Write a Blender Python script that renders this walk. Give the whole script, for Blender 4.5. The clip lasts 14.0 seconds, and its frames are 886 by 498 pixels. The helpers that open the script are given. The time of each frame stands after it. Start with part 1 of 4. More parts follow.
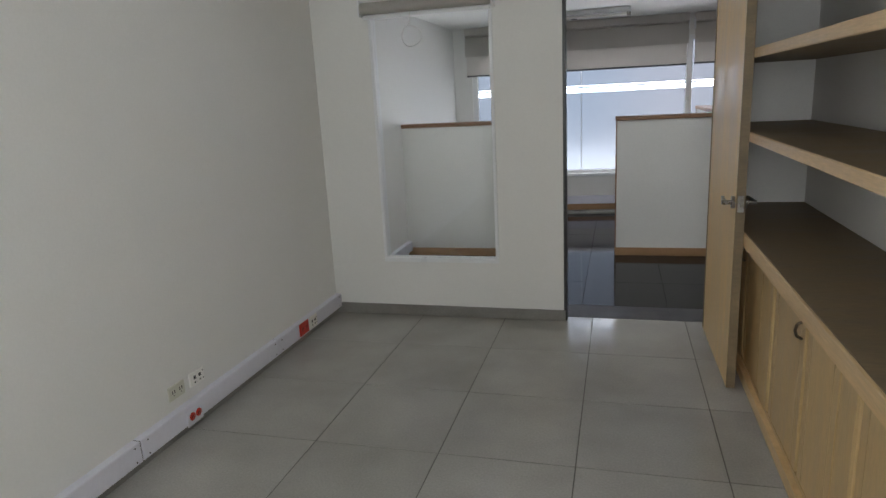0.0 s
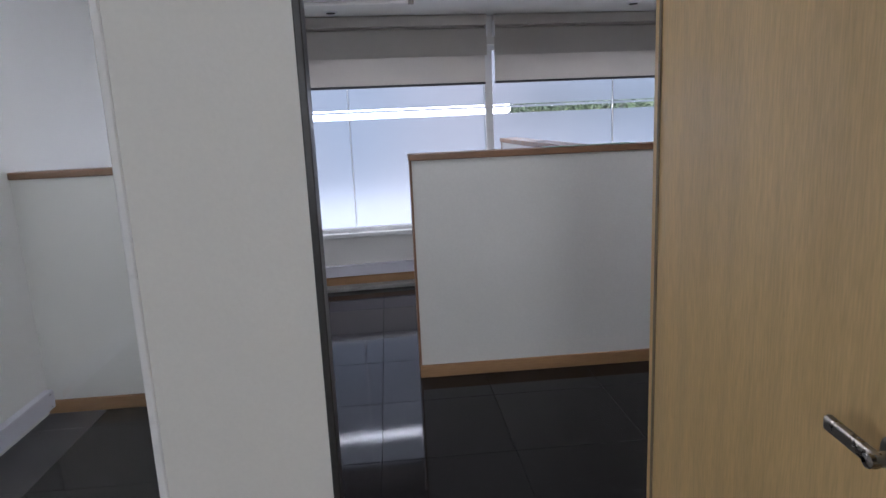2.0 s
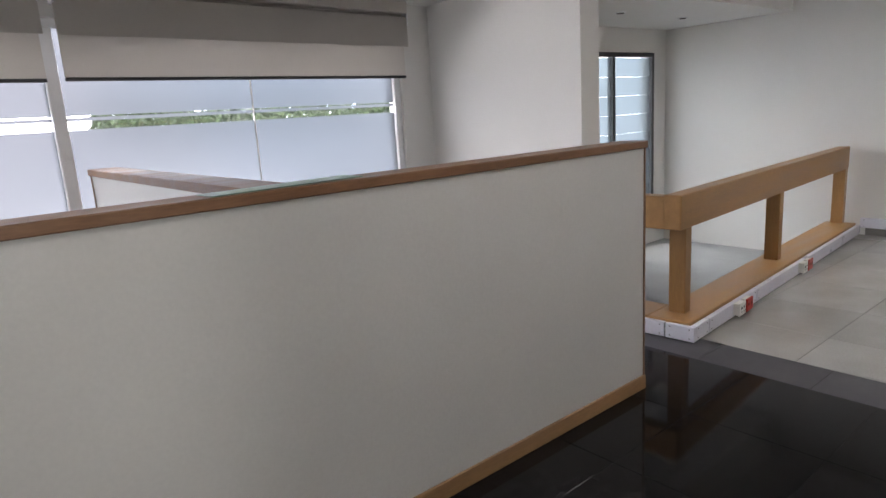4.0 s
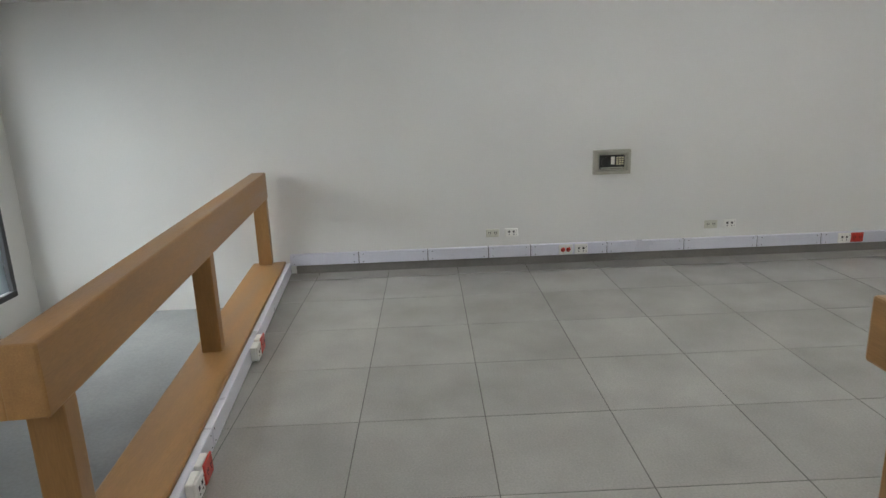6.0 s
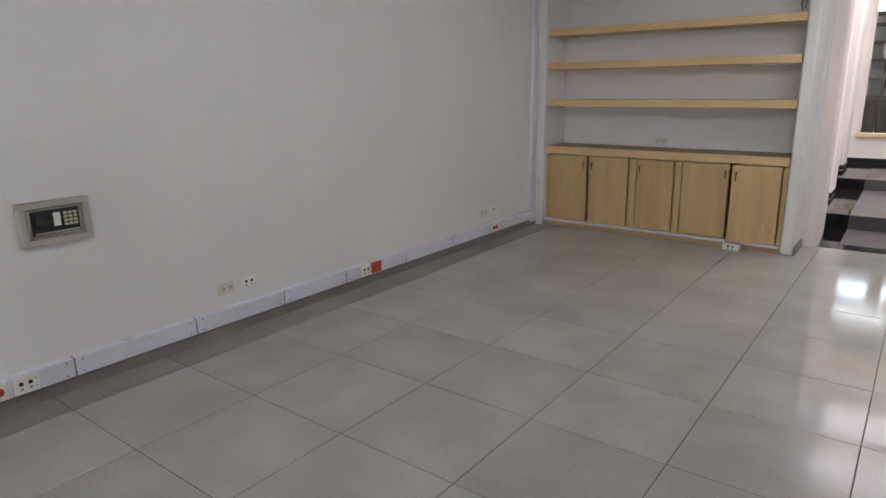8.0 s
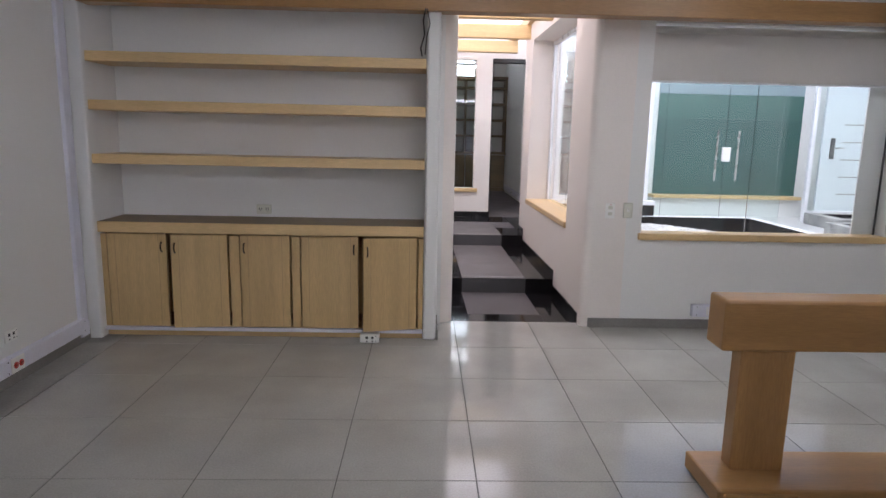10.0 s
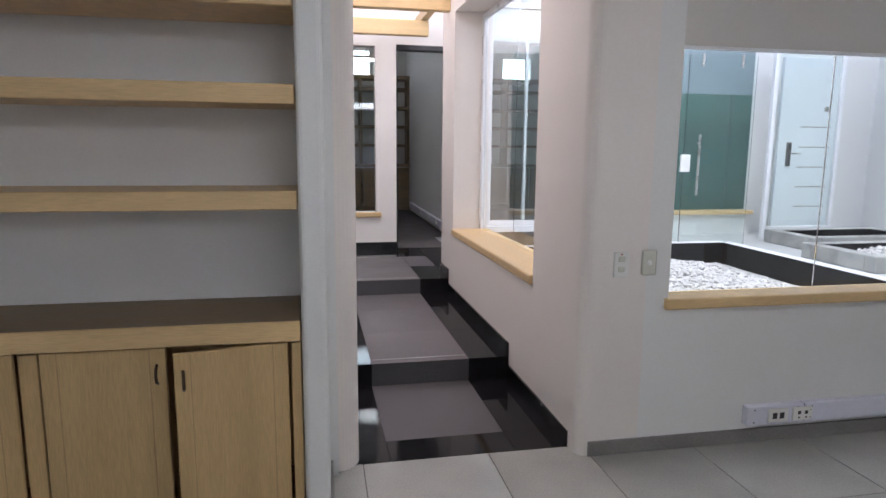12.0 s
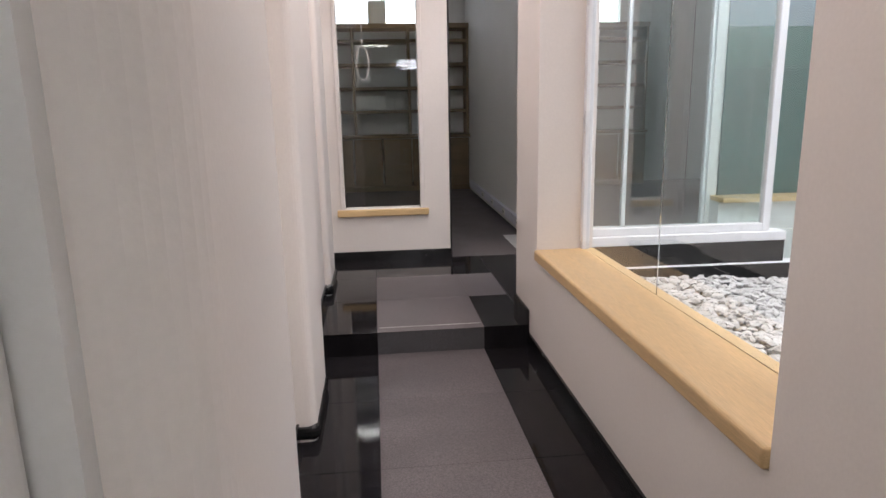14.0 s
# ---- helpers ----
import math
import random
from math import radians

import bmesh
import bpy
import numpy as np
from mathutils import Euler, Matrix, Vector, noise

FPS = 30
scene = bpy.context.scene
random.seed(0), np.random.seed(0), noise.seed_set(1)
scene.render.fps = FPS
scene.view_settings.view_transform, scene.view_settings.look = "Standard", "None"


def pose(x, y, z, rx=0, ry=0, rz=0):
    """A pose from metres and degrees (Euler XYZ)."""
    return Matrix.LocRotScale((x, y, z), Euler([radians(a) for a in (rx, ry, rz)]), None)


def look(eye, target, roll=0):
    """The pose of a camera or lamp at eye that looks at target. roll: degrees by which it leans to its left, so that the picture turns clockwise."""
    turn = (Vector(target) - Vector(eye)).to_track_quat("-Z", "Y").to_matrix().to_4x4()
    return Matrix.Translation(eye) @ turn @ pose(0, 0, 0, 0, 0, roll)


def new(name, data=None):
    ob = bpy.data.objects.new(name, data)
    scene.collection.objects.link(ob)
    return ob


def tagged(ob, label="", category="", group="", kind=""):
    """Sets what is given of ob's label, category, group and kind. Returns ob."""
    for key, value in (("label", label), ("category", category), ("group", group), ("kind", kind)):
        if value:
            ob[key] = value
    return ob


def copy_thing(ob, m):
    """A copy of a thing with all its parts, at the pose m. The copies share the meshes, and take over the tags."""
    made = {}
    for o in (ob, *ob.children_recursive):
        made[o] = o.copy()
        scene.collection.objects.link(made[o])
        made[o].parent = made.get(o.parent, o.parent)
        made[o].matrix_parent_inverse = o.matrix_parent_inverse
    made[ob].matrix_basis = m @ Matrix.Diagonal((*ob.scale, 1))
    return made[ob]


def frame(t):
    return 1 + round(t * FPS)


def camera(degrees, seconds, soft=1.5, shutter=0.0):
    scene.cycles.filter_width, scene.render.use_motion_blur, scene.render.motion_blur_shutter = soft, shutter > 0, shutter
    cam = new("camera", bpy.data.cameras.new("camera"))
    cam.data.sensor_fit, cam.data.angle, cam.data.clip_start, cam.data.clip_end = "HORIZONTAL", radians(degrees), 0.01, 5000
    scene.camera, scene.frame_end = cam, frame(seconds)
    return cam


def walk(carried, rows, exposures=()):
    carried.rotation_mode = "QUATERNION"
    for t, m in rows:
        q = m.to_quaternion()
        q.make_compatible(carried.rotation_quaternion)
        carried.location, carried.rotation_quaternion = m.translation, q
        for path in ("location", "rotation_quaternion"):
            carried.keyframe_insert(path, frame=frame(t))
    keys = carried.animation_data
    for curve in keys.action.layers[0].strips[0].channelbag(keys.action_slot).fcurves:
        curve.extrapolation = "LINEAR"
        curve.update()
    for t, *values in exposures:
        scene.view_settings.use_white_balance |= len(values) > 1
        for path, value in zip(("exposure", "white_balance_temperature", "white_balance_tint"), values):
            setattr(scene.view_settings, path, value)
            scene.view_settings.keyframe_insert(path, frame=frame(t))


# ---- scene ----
cam = camera(69.8, 14.0)
PATH = [
    (0, (2.629, -4.261, 1.538), (2.099, -2.389, 1.075), -3.0),
    (0.5, (2.511, -3.592, 1.433), (2.252, -1.653, 1.016), -3.2),
    (1, (2.435, -2.894, 1.446), (2.379, -0.935, 1.043), -3.0),
    (1.5, (2.440, -2.271, 1.459), (2.505, -0.309, 1.074), -2.7),
    (2, (2.487, -1.677, 1.452), (2.642, 0.278, 1.062), -2.6),
    (2.2, (2.517, -1.463, 1.441), (2.701, 0.490, 1.055), -2.3),
    (4.3, (2.857, 0.327, 1.482), (4.314, 1.627, 1.048), -2.9),
    (4.5, (3.086, 0.512, 1.455), (4.670, 1.651, 1.015), -2.2),
    (5, (3.546, 0.728, 1.432), (5.341, 1.499, 1.003), -2.2),
    (5.5, (4.091, 0.888, 1.428), (6.007, 1.249, 0.982), -2.1),
    (6, (4.698, 1.021, 1.512), (6.638, 0.983, 1.028), -2.1),
    (6.5, (5.261, 1.007, 1.497), (7.161, 0.613, 1.009), -2.0),
    (7, (5.848, 0.997, 1.474), (7.614, 0.195, 0.984), -2.1),
    (7.5, (6.346, 0.861, 1.481), (7.868, -0.340, 0.989), -1.5),
    (8, (6.780, 0.712, 1.479), (7.952, -0.830, 0.980), -0.8),
    (8.5, (7.140, 0.440, 1.450), (7.944, -1.332, 0.988), -0.0),
    (9, (7.445, 0.070, 1.447), (7.909, -1.829, 1.024), 0.6),
    (9.2, (7.537, -0.105, 1.466), (7.886, -2.032, 1.060), 0.7),
    (11.3, (7.724, -2.238, 1.505), (7.320, -4.172, 1.192), 1.0),
    (11.5, (7.705, -2.490, 1.505), (7.298, -4.423, 1.189), 0.7),
    (12, (7.608, -3.041, 1.477), (7.231, -4.980, 1.161), 0.5),
    (12.5, (7.503, -3.588, 1.459), (7.154, -5.530, 1.135), -0.0),
    (13, (7.386, -4.124, 1.462), (7.101, -6.076, 1.135), -0.3),
    (13.5, (7.294, -4.656, 1.486), (7.067, -6.611, 1.127), -0.7),
    (14, (7.267, -5.220, 1.518), (7.090, -7.166, 1.090), -1.1),
]
walk(cam, [(t, look(eye, target, roll)) for t, eye, target, roll in PATH],
     [(0, .58, 6250, 12), (.5, .66, 6100, 13), (1.0, .68, 5980, 15), (1.55, .92, 5850, 16), (2.2, .60, 5950, 18), (4.3, .86, 6600, 15), (5.5, .82, 6600, 10), (6.8, .86, 6350, 9),
      (8, .72, 6450, 17), (9, .72, 6350, 18), (11.3, .32, 6080, 18), (12.5, .38, 6080, 14), (13.5, .36, 6550, 16), (14, .24, 6600, 16)])

# ---- world and light ----
world = bpy.data.worlds.new("world")
scene.world = world
world.use_nodes = True
wn, wl = world.node_tree.nodes, world.node_tree.links
sky = wn.new("ShaderNodeTexSky")
sky.sky_type = "NISHITA"
sky.sun_disc = False
sky.sun_elevation, sky.sun_rotation = radians(62), radians(150)
wl.new(sky.outputs["Color"], wn["Background"].inputs["Color"])
wn["Background"].inputs["Strength"].default_value = 0.12


def lamp(name, kind, m, energy, rgb, **size):
    data = bpy.data.lights.new(name, kind)
    data.energy, data.color = energy, rgb
    if kind == "AREA":
        data.shape, data.size, data.size_y = "RECTANGLE", size["w"], size["h"]
    else:
        data.angle = radians(size["angle"])
    ob = new(name, data)
    ob.matrix_world = m
    return ob


lamp("sun", "SUN", look((4, 2, 12), (4.6, -1.2, 0)), 1.0, (1, .96, .9), angle=12)
# daylight of the glass roofs over the patio and the passage
lamp("patio_daylight", "AREA", look((4.0, -7.7, 4.4), (4.0, -7.701, 0)), 165, (.95, .98, 1), w=4.5, h=3.4)
lamp("passage_daylight", "AREA", look((6.94, -8.0, 3.35), (6.94, -8.001, 0)), 27, (1, .88, .82), w=.95, h=4.0)
# sky light falling in through the front windows
lamp("front_sky", "AREA", look((3.3, 6.4, 3.4), (4.0, 3.2, 1.0)), 210, (1, .985, .97), w=6.4, h=2.0)
# added low fill lamp outside, standing in for light bounced off the ground
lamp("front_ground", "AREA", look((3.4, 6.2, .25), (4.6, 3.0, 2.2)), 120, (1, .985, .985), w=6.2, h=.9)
lamp("louvre_sky", "AREA", look((9.0, 6.4, 2.4), (8.9, 3.2, .9)), 130, (.98, 1, .99), w=2.4, h=2.2)
# added lamp before an assumed, unseen window behind the walker in the small office
lamp("office_window_daylight", "AREA", look((2.5, -5.5, 1.7), (1.6, 0, 1.2)), 30, (.98, 1, .96), w=1.2, h=1.2)

# ---- materials ----


def material(name, rgb, rough=.6, var=.06, scale=3.0, grain=.04, gscale=60.0, bump=.15, metal=0.0, stretch=(1, 1, 1), piece=0.0,
             spec=.5, rvar=.08):
    """A surface with stains at one scale, grain at another, relief and uneven gloss, laid out in metres."""
    m = bpy.data.materials.new(name)
    m.use_nodes = True
    n, l = m.node_tree.nodes, m.node_tree.links
    b = n["Principled BSDF"]
    geo = n.new("ShaderNodeNewGeometry")
    mp = n.new("ShaderNodeMapping")
    mp.inputs["Scale"].default_value = stretch
    l.new(geo.outputs["Position"], mp.inputs["Vector"])
    big, fine = n.new("ShaderNodeTexNoise"), n.new("ShaderNodeTexNoise")
    for t, s, d in ((big, scale, 4), (fine, gscale, 3)):
        l.new(mp.outputs["Vector"], t.inputs["Vector"])
        t.inputs["Scale"].default_value, t.inputs["Detail"].default_value = s, d

    def ranged(src, lo, hi):
        r = n.new("ShaderNodeMapRange")
        r.inputs["From Min"].default_value, r.inputs["From Max"].default_value = .3, .7
        r.inputs["To Min"].default_value, r.inputs["To Max"].default_value = lo, hi
        l.new(src, r.inputs["Value"])
        return r.outputs["Result"]

    def times(a, b2):
        k = n.new("ShaderNodeMath")
        k.operation = "MULTIPLY"
        l.new(a, k.inputs[0])
        l.new(b2, k.inputs[1])
        return k.outputs[0]

    f = times(ranged(big.outputs["Fac"], 1 - var, 1 + var), ranged(fine.outputs["Fac"], 1 - grain, 1 + grain))
    if piece:
        info = n.new("ShaderNodeObjectInfo")
        r = n.new("ShaderNodeMapRange")
        r.inputs["To Min"].default_value, r.inputs["To Max"].default_value = 1 - piece, 1 + piece
        l.new(info.outputs["Random"], r.inputs["Value"])
        f = times(f, r.outputs["Result"])
    sc = n.new("ShaderNodeVectorMath")
    sc.operation = "SCALE"
    sc.inputs[0].default_value = rgb
    l.new(f, sc.inputs["Scale"])
    l.new(sc.outputs["Vector"], b.inputs["Base Color"])
    l.new(ranged(big.outputs["Fac"], max(.02, rough - rvar), min(1, rough + rvar)), b.inputs["Roughness"])
    b.inputs["Metallic"].default_value = metal
    b.inputs["Specular IOR Level"].default_value = spec
    if bump:
        bp = n.new("ShaderNodeBump")
        bp.inputs["Strength"].default_value, bp.inputs["Distance"].default_value = bump, .002
        l.new(fine.outputs["Fac"], bp.inputs["Height"])
        l.new(bp.outputs["Normal"], b.inputs["Normal"])
    return m


def clear_glass(name, rgb, rough=0.0):
    m = bpy.data.materials.new(name)
    m.use_nodes = True
    b = m.node_tree.nodes["Principled BSDF"]
    b.inputs["Base Color"].default_value = (*rgb, 1)
    b.inputs["Transmission Weight"].default_value = 1
    b.inputs["Roughness"].default_value = rough
    b.inputs["IOR"].default_value = 1.3 if rough else 1.45
    return m


def glowing(name, rgb, strength):
    m = bpy.data.materials.new(name)
    m.use_nodes = True
    b = m.node_tree.nodes["Principled BSDF"]
    b.inputs["Base Color"].default_value = (.8, .8, .8, 1)
    b.inputs["Emission Color"].default_value = (*rgb, 1)
    b.inputs["Emission Strength"].default_value = strength
    return m


PAINT = material("wall_paint", (.765, .76, .735), .62, .022, 1.3, .015, 90, .25)
# wall paint tinted so that the passage's warmer light sits in the colour
PAINT_WARMLIT = material("warm_lit_wall_paint", (.80, .745, .695), .6, .02, 1.5, .015, 90, .2)
PAINT_HALF = material("half_wall_paint", (.72, .72, .69), .5, .03, 1.6, .02, 70, .3)
CEILING = material("ceiling_paint", (.78, .78, .76), .8, .02, 1.0, .015, 80, .2)
TILE_DULL = material("dull_porcelain_tile", (.36, .348, .324), .14, .11, 2.4, .08, 110, .03, piece=.06, spec=.5, rvar=.07)
# darker, rougher tiles for the last column along the long wall
TILE_EDGE = material("darker_edge_tile", (.30, .288, .265), .4, .2, 2.5, .12, 60, .08, piece=.05)
TILE = material("porcelain_tile", (.395, .381, .353), .09, .10, 2.2, .08, 110, .015, piece=.05, spec=.42, rvar=.04)
GROUT_DARK = material("dark_grout", (.012, .012, .012), .7, .15, 5, .1, 120, .3)
GROUT = material("grout", (.10, .095, .085), .85, .15, 5, .1, 120, .3)
BLACK = material("polished_black_granite", (.011, .010, .011), .05, .25, 9, .4, 260, .02, piece=.06, spec=.16, rvar=.02)
FLAMED = material("flamed_grey_granite", (.06, .058, .062), .5, .12, 5, .3, 200, .4, piece=.06, rvar=.1)
RUNNER = material("matte_grey_stone", (.092, .079, .080), .52, .2, 4, .34, 140, .4, piece=.05)
SKIRT_GREY = material("grey_skirting", (.23, .22, .205), .5, .12, 4, .1, 120, .1)
SKIRT_BLACK = material("black_skirting", (.012, .012, .012), .2, .2, 6, .2, 120, .05)
OAK = material("pale_oak", (.57, .395, .185), .42, .1, 1.4, .09, 26, .25, stretch=(9, 9, .7))
# darker copy of the pale oak, carrying the shade of the door grooves
OAK_SHADED = material("shaded_oak", (.45, .31, .15), .5, .1, 1.4, .09, 26, .2, stretch=(9, 9, .7))
DOOR_OAK = material("door_oak_veneer", (.70, .49, .225), .42, .1, 1.4, .09, 26, .25, stretch=(9, 9, .7))
OAK_H = material("pale_oak_across", (.66, .465, .23), .42, .1, 1.4, .09, 26, .25, stretch=(.7, .7, 9))
OAK_Y = material("pale_oak_lengthwise", (.65, .45, .23), .42, .1, 1.4, .09, 26, .25, stretch=(9, .7, 9))
# much darker oak for board tops, the door edge and the bookcases
OAK_DULL = material("darker_oak", (.21, .155, .09), .55, .16, 2.0, .1, 30, .25, stretch=(.9, 6, 6))
RAILWOOD = material("varnished_rail_wood", (.36, .195, .072), .36, .16, 1.2, .09, 24, .2, stretch=(.8, 8, 8))
POSTWOOD = material("varnished_post_wood", (.34, .185, .07), .36, .16, 1.2, .09, 24, .2, stretch=(8, 8, .8))
CAPWOOD = material("reddish_brown_cap", (.23, .118, .058), .4, .16, 1.4, .12, 24, .2, stretch=(.8, 7, 7))
SKIRTWOOD = material("brown_skirting_wood", (.36, .21, .10), .45, .14, 1.6, .1, 24, .2, stretch=(.8, .8, 9))
PLASTIC = material("white_trunking", (.72, .72, .80), .35, .03, 3, .02, 60, .05)
PLATE = material("white_plate", (.83, .82, .78), .35, .03, 8, .02, 60, .05)
IVORY = material("ivory_plate", (.62, .61, .52), .35, .04, 8, .02, 60, .05)
RED = material("red_plastic", (.55, .045, .03), .35, .06, 20, .03, 80, .05)
DARK = material("dark_slot", (.015, .015, .015), .5, .1, 20, .05, 80, 0)
STEEL = material("brushed_steel", (.55, .54, .52), .28, .06, 12, .06, 200, .1, metal=1)
NICKEL = material("dull_nickel", (.36, .34, .31), .3, .08, 12, .06, 200, .1, metal=1)
ALU_WHITE = material("white_aluminium", (.80, .81, .82), .32, .02, 4, .015, 80, .05)
LOCK = material("dark_steel_lock", (.13, .125, .12), .4, .1, 12, .06, 200, .1, metal=.6)
BRONZE = material("dark_bronze", (.11, .085, .06), .32, .12, 12, .06, 200, .1, metal=1)
ALU_DARK = material("dark_grey_aluminium", (.05, .052, .055), .4, .1, 5, .06, 80, .1)
JAMB = material("black_steel_jamb", (.02, .019, .018), .4, .2, 6, .15, 90, .2)


def woven(name, rgb, through_):
    """Blind cloth that lets some daylight through."""
    m = material(name, rgb, .9, .05, 3, .08, 320, .4)
    n, l = m.node_tree.nodes, m.node_tree.links
    tr, mix = n.new("ShaderNodeBsdfTranslucent"), n.new("ShaderNodeMixShader")
    tr.inputs["Color"].default_value = (*rgb, 1)
    mix.inputs["Fac"].default_value = through_
    l.new(n["Principled BSDF"].outputs["BSDF"], mix.inputs[1])
    l.new(tr.outputs["BSDF"], mix.inputs[2])
    l.new(mix.outputs["Shader"], n["Material Output"].inputs["Surface"])
    return m


FABRIC = woven("grey_blind_fabric", (.55, .53, .49), .35)
FABRIC_PALE = woven("pale_blind_fabric", (.68, .65, .61), .4)
SAFE_PAINT = material("beige_enamel", (.43, .42, .35), .42, .05, 10, .03, 120, .1)
BUTTON = material("keypad_button", (.60, .56, .38), .5, .05, 20, .03, 90, 0)
CONCRETE = material("grey_cement_floor", (.29, .30, .30), .55, .14, 2.4, .07, 60, .2)
KERB = material("cast_stone_kerb", (.36, .36, .34), .85, .3, 4, .22, 90, .7)
PEBBLE = material("white_pebble", (.56, .55, .53), .7, .12, 14, .07, 160, .2)
PATIO = material("pale_patio_paving", (.5, .51, .5), .5, .06, 2, .05, 60, .1)
CARD = material("green_printed_card", (.19, .30, .22), .35, .1, 14, .1, 60, 0)
CARD_INK = material("pale_print", (.5, .6, .5), .4, .06, 14, .05, 60, 0)
CORD = material("white_cord", (.72, .7, .66), .6, .04, 20, .03, 90, 0)
CABLE = material("black_cable", (.02, .02, .02), .5, .1, 20, .05, 90, 0)
DOOR_WHITE = material("white_door_paint", (.78, .80, .83), .35, .02, 4, .015, 80, .05)
# tones of a dim room behind greenish glass, for three flat panels
GREENBAND = material("dim_room_green", (.06, .14, .115), .35, .1, 2, .05, 60, .05)
GREYBAND = material("dim_room_grey_blue", (.23, .29, .31), .35, .1, 2, .05, 60, .05)
DIMGREEN = material("dim_room_dark_green", (.035, .10, .085), .35, .1, 2, .05, 60, .05)
SOIL = material("black_waterproof_coat", (.006, .006, .0065), .85, .3, 5, .2, 90, .5)
LEAF = material("hedge_leaf", (.075, .11, .05), .42, .55, 9, .2, 60, .1)
ASPHALT = material("outdoor_paving", (.2, .2, .195), .85, .12, 2, .1, 60, .2)
PANE = clear_glass("clear_pane", (.97, .99, .985))
PANE_GREEN = clear_glass("greenish_pane", (.90, .97, .955))
FROST = clear_glass("frosted_film_pane", (.055, .060, .065), .5)
LOUVRE = clear_glass("frosted_louvre_pane", (.073, .092, .097), .45)
TUBE = glowing("lit_tube", (1, .98, .95), 18)
# glow of the fill panels added on the ceilings
FILL_FRONT = glowing("front_fill_glow", (1, .985, .96), 3.7)
FILL_HALL = glowing("hall_fill_glow", (.98, 1, .965), 8.0)
FILL_OFFICE = glowing("office_fill_glow", (1, .985, .95), .2)
SKYBACK = glowing("hazy_sky_behind", (.85, .93, 1.0), 3.6)
SKYGLOW = glowing("bright_sky_beyond", (.95, .965, 1.0), 5.2)
sn, sl = SKYGLOW.node_tree.nodes, SKYGLOW.node_tree.links
sg, sm, st0, sr = sn.new("ShaderNodeNewGeometry"), sn.new("ShaderNodeMapping"), sn.new("ShaderNodeTexNoise"), sn.new("ShaderNodeValToRGB")
sm.inputs["Scale"].default_value = (.45, 1, .22)
st0.inputs["Scale"].default_value, st0.inputs["Detail"].default_value = 1.0, 2.0
sr.color_ramp.elements[0].position, sr.color_ramp.elements[1].position = .38, .6
sr.color_ramp.elements[0].color, sr.color_ramp.elements[1].color = (.72, .84, 1, 1), (1, .93, .97, 1)
sl.new(sg.outputs["Position"], sm.inputs["Vector"])
sl.new(sm.outputs["Vector"], st0.inputs["Vector"])
sl.new(st0.outputs["Fac"], sr.inputs["Fac"])
sl.new(sr.outputs["Color"], sn["Principled BSDF"].inputs["Emission Color"])

# ---- builders ----


def bx(bm, x0, x1, y0, y1, z0, z1, bevel=0.0, seg=1):
    """A box, its edges rounded by bevel."""
    g = bmesh.ops.create_cube(bm, size=1)
    vs = g["verts"]
    for v in vs:
        v.co = ((x0 + x1) / 2 + v.co.x * (x1 - x0), (y0 + y1) / 2 + v.co.y * (y1 - y0), (z0 + z1) / 2 + v.co.z * (z1 - z0))
    if bevel:
        es = list({e for v in vs for e in v.link_edges})
        bmesh.ops.bevel(bm, geom=es, offset=bevel, segments=seg, affect="EDGES", profile=.5)
    return bm


def cyl(bm, a, b, r, n=16, r2=None):
    """A round bar from a to b."""
    a, b = Vector(a), Vector(b)
    d = b - a
    m = Matrix.Translation((a + b) / 2) @ d.to_track_quat("Z", "Y").to_matrix().to_4x4()
    bmesh.ops.create_cone(bm, cap_ends=True, segments=n, radius1=r, radius2=r if r2 is None else r2, depth=d.length, matrix=m)
    return bm


def B(*a, **k):
    return bx(bmesh.new(), *a, **k)


def C(*a, **k):
    return cyl(bmesh.new(), *a, **k)


def mesh(name, bm, mat):
    me = bpy.data.meshes.new(name)
    bm.to_mesh(me)
    bm.free()
    for p in me.polygons:
        p.use_smooth = len(p.vertices) > 4
    me.materials.append(mat)
    return me


def part(name, bm, mat, parent, label=""):
    ob = new(name, mesh(name, bm, mat))
    ob.parent = parent
    return tagged(ob, label)


def thing(name, m, label, category, group=""):
    ob = new(name)
    ob.empty_display_size = .1
    ob.matrix_world = m if isinstance(m, Matrix) else Matrix.Translation(m)
    return tagged(ob, label, category, group)


def solid(name, bm, mat, label="", category="", kind="structure"):
    return tagged(new(name, mesh(name, bm, mat)), label, category, "", kind)


def wall(name, axis, at, thick, u0, u1, z0, z1, holes, mat, label):
    """A wall in the plane axis = at, its thickness running up the axis, with openings (u0, u1, z0, z1) through it."""
    us = sorted({u0, u1, *(h[0] for h in holes), *(h[1] for h in holes)})
    zs = sorted({z0, z1, *(h[2] for h in holes), *(h[3] for h in holes)})
    bm = bmesh.new()
    for a, b in zip(us, us[1:]):
        run = None
        for c, d in zip(zs, zs[1:]):
            open_ = any(h[0] <= a and b <= h[1] and h[2] <= c and d <= h[3] for h in holes)
            if open_:
                if run:
                    emit(bm, axis, at, thick, a, b, *run)
                run = None
            else:
                run = (run[0], d) if run else (c, d)
        if run:
            emit(bm, axis, at, thick, a, b, *run)
    return solid(name, bm, mat, label, "wall")


def emit(bm, axis, at, thick, a, b, c, d):
    if axis == "y":
        bx(bm, a, b, at, at + thick, c, d)
    else:
        bx(bm, at, at + thick, a, b, c, d)


def sweep(points, r, n=8):
    """A bent round wire through points."""
    bm = bmesh.new()
    for a, b in zip(points, points[1:]):
        cyl(bm, a, b, r, n)
    return bm


S = 0.58      # the small office stands this far along x
HALL_TOP = 2.75

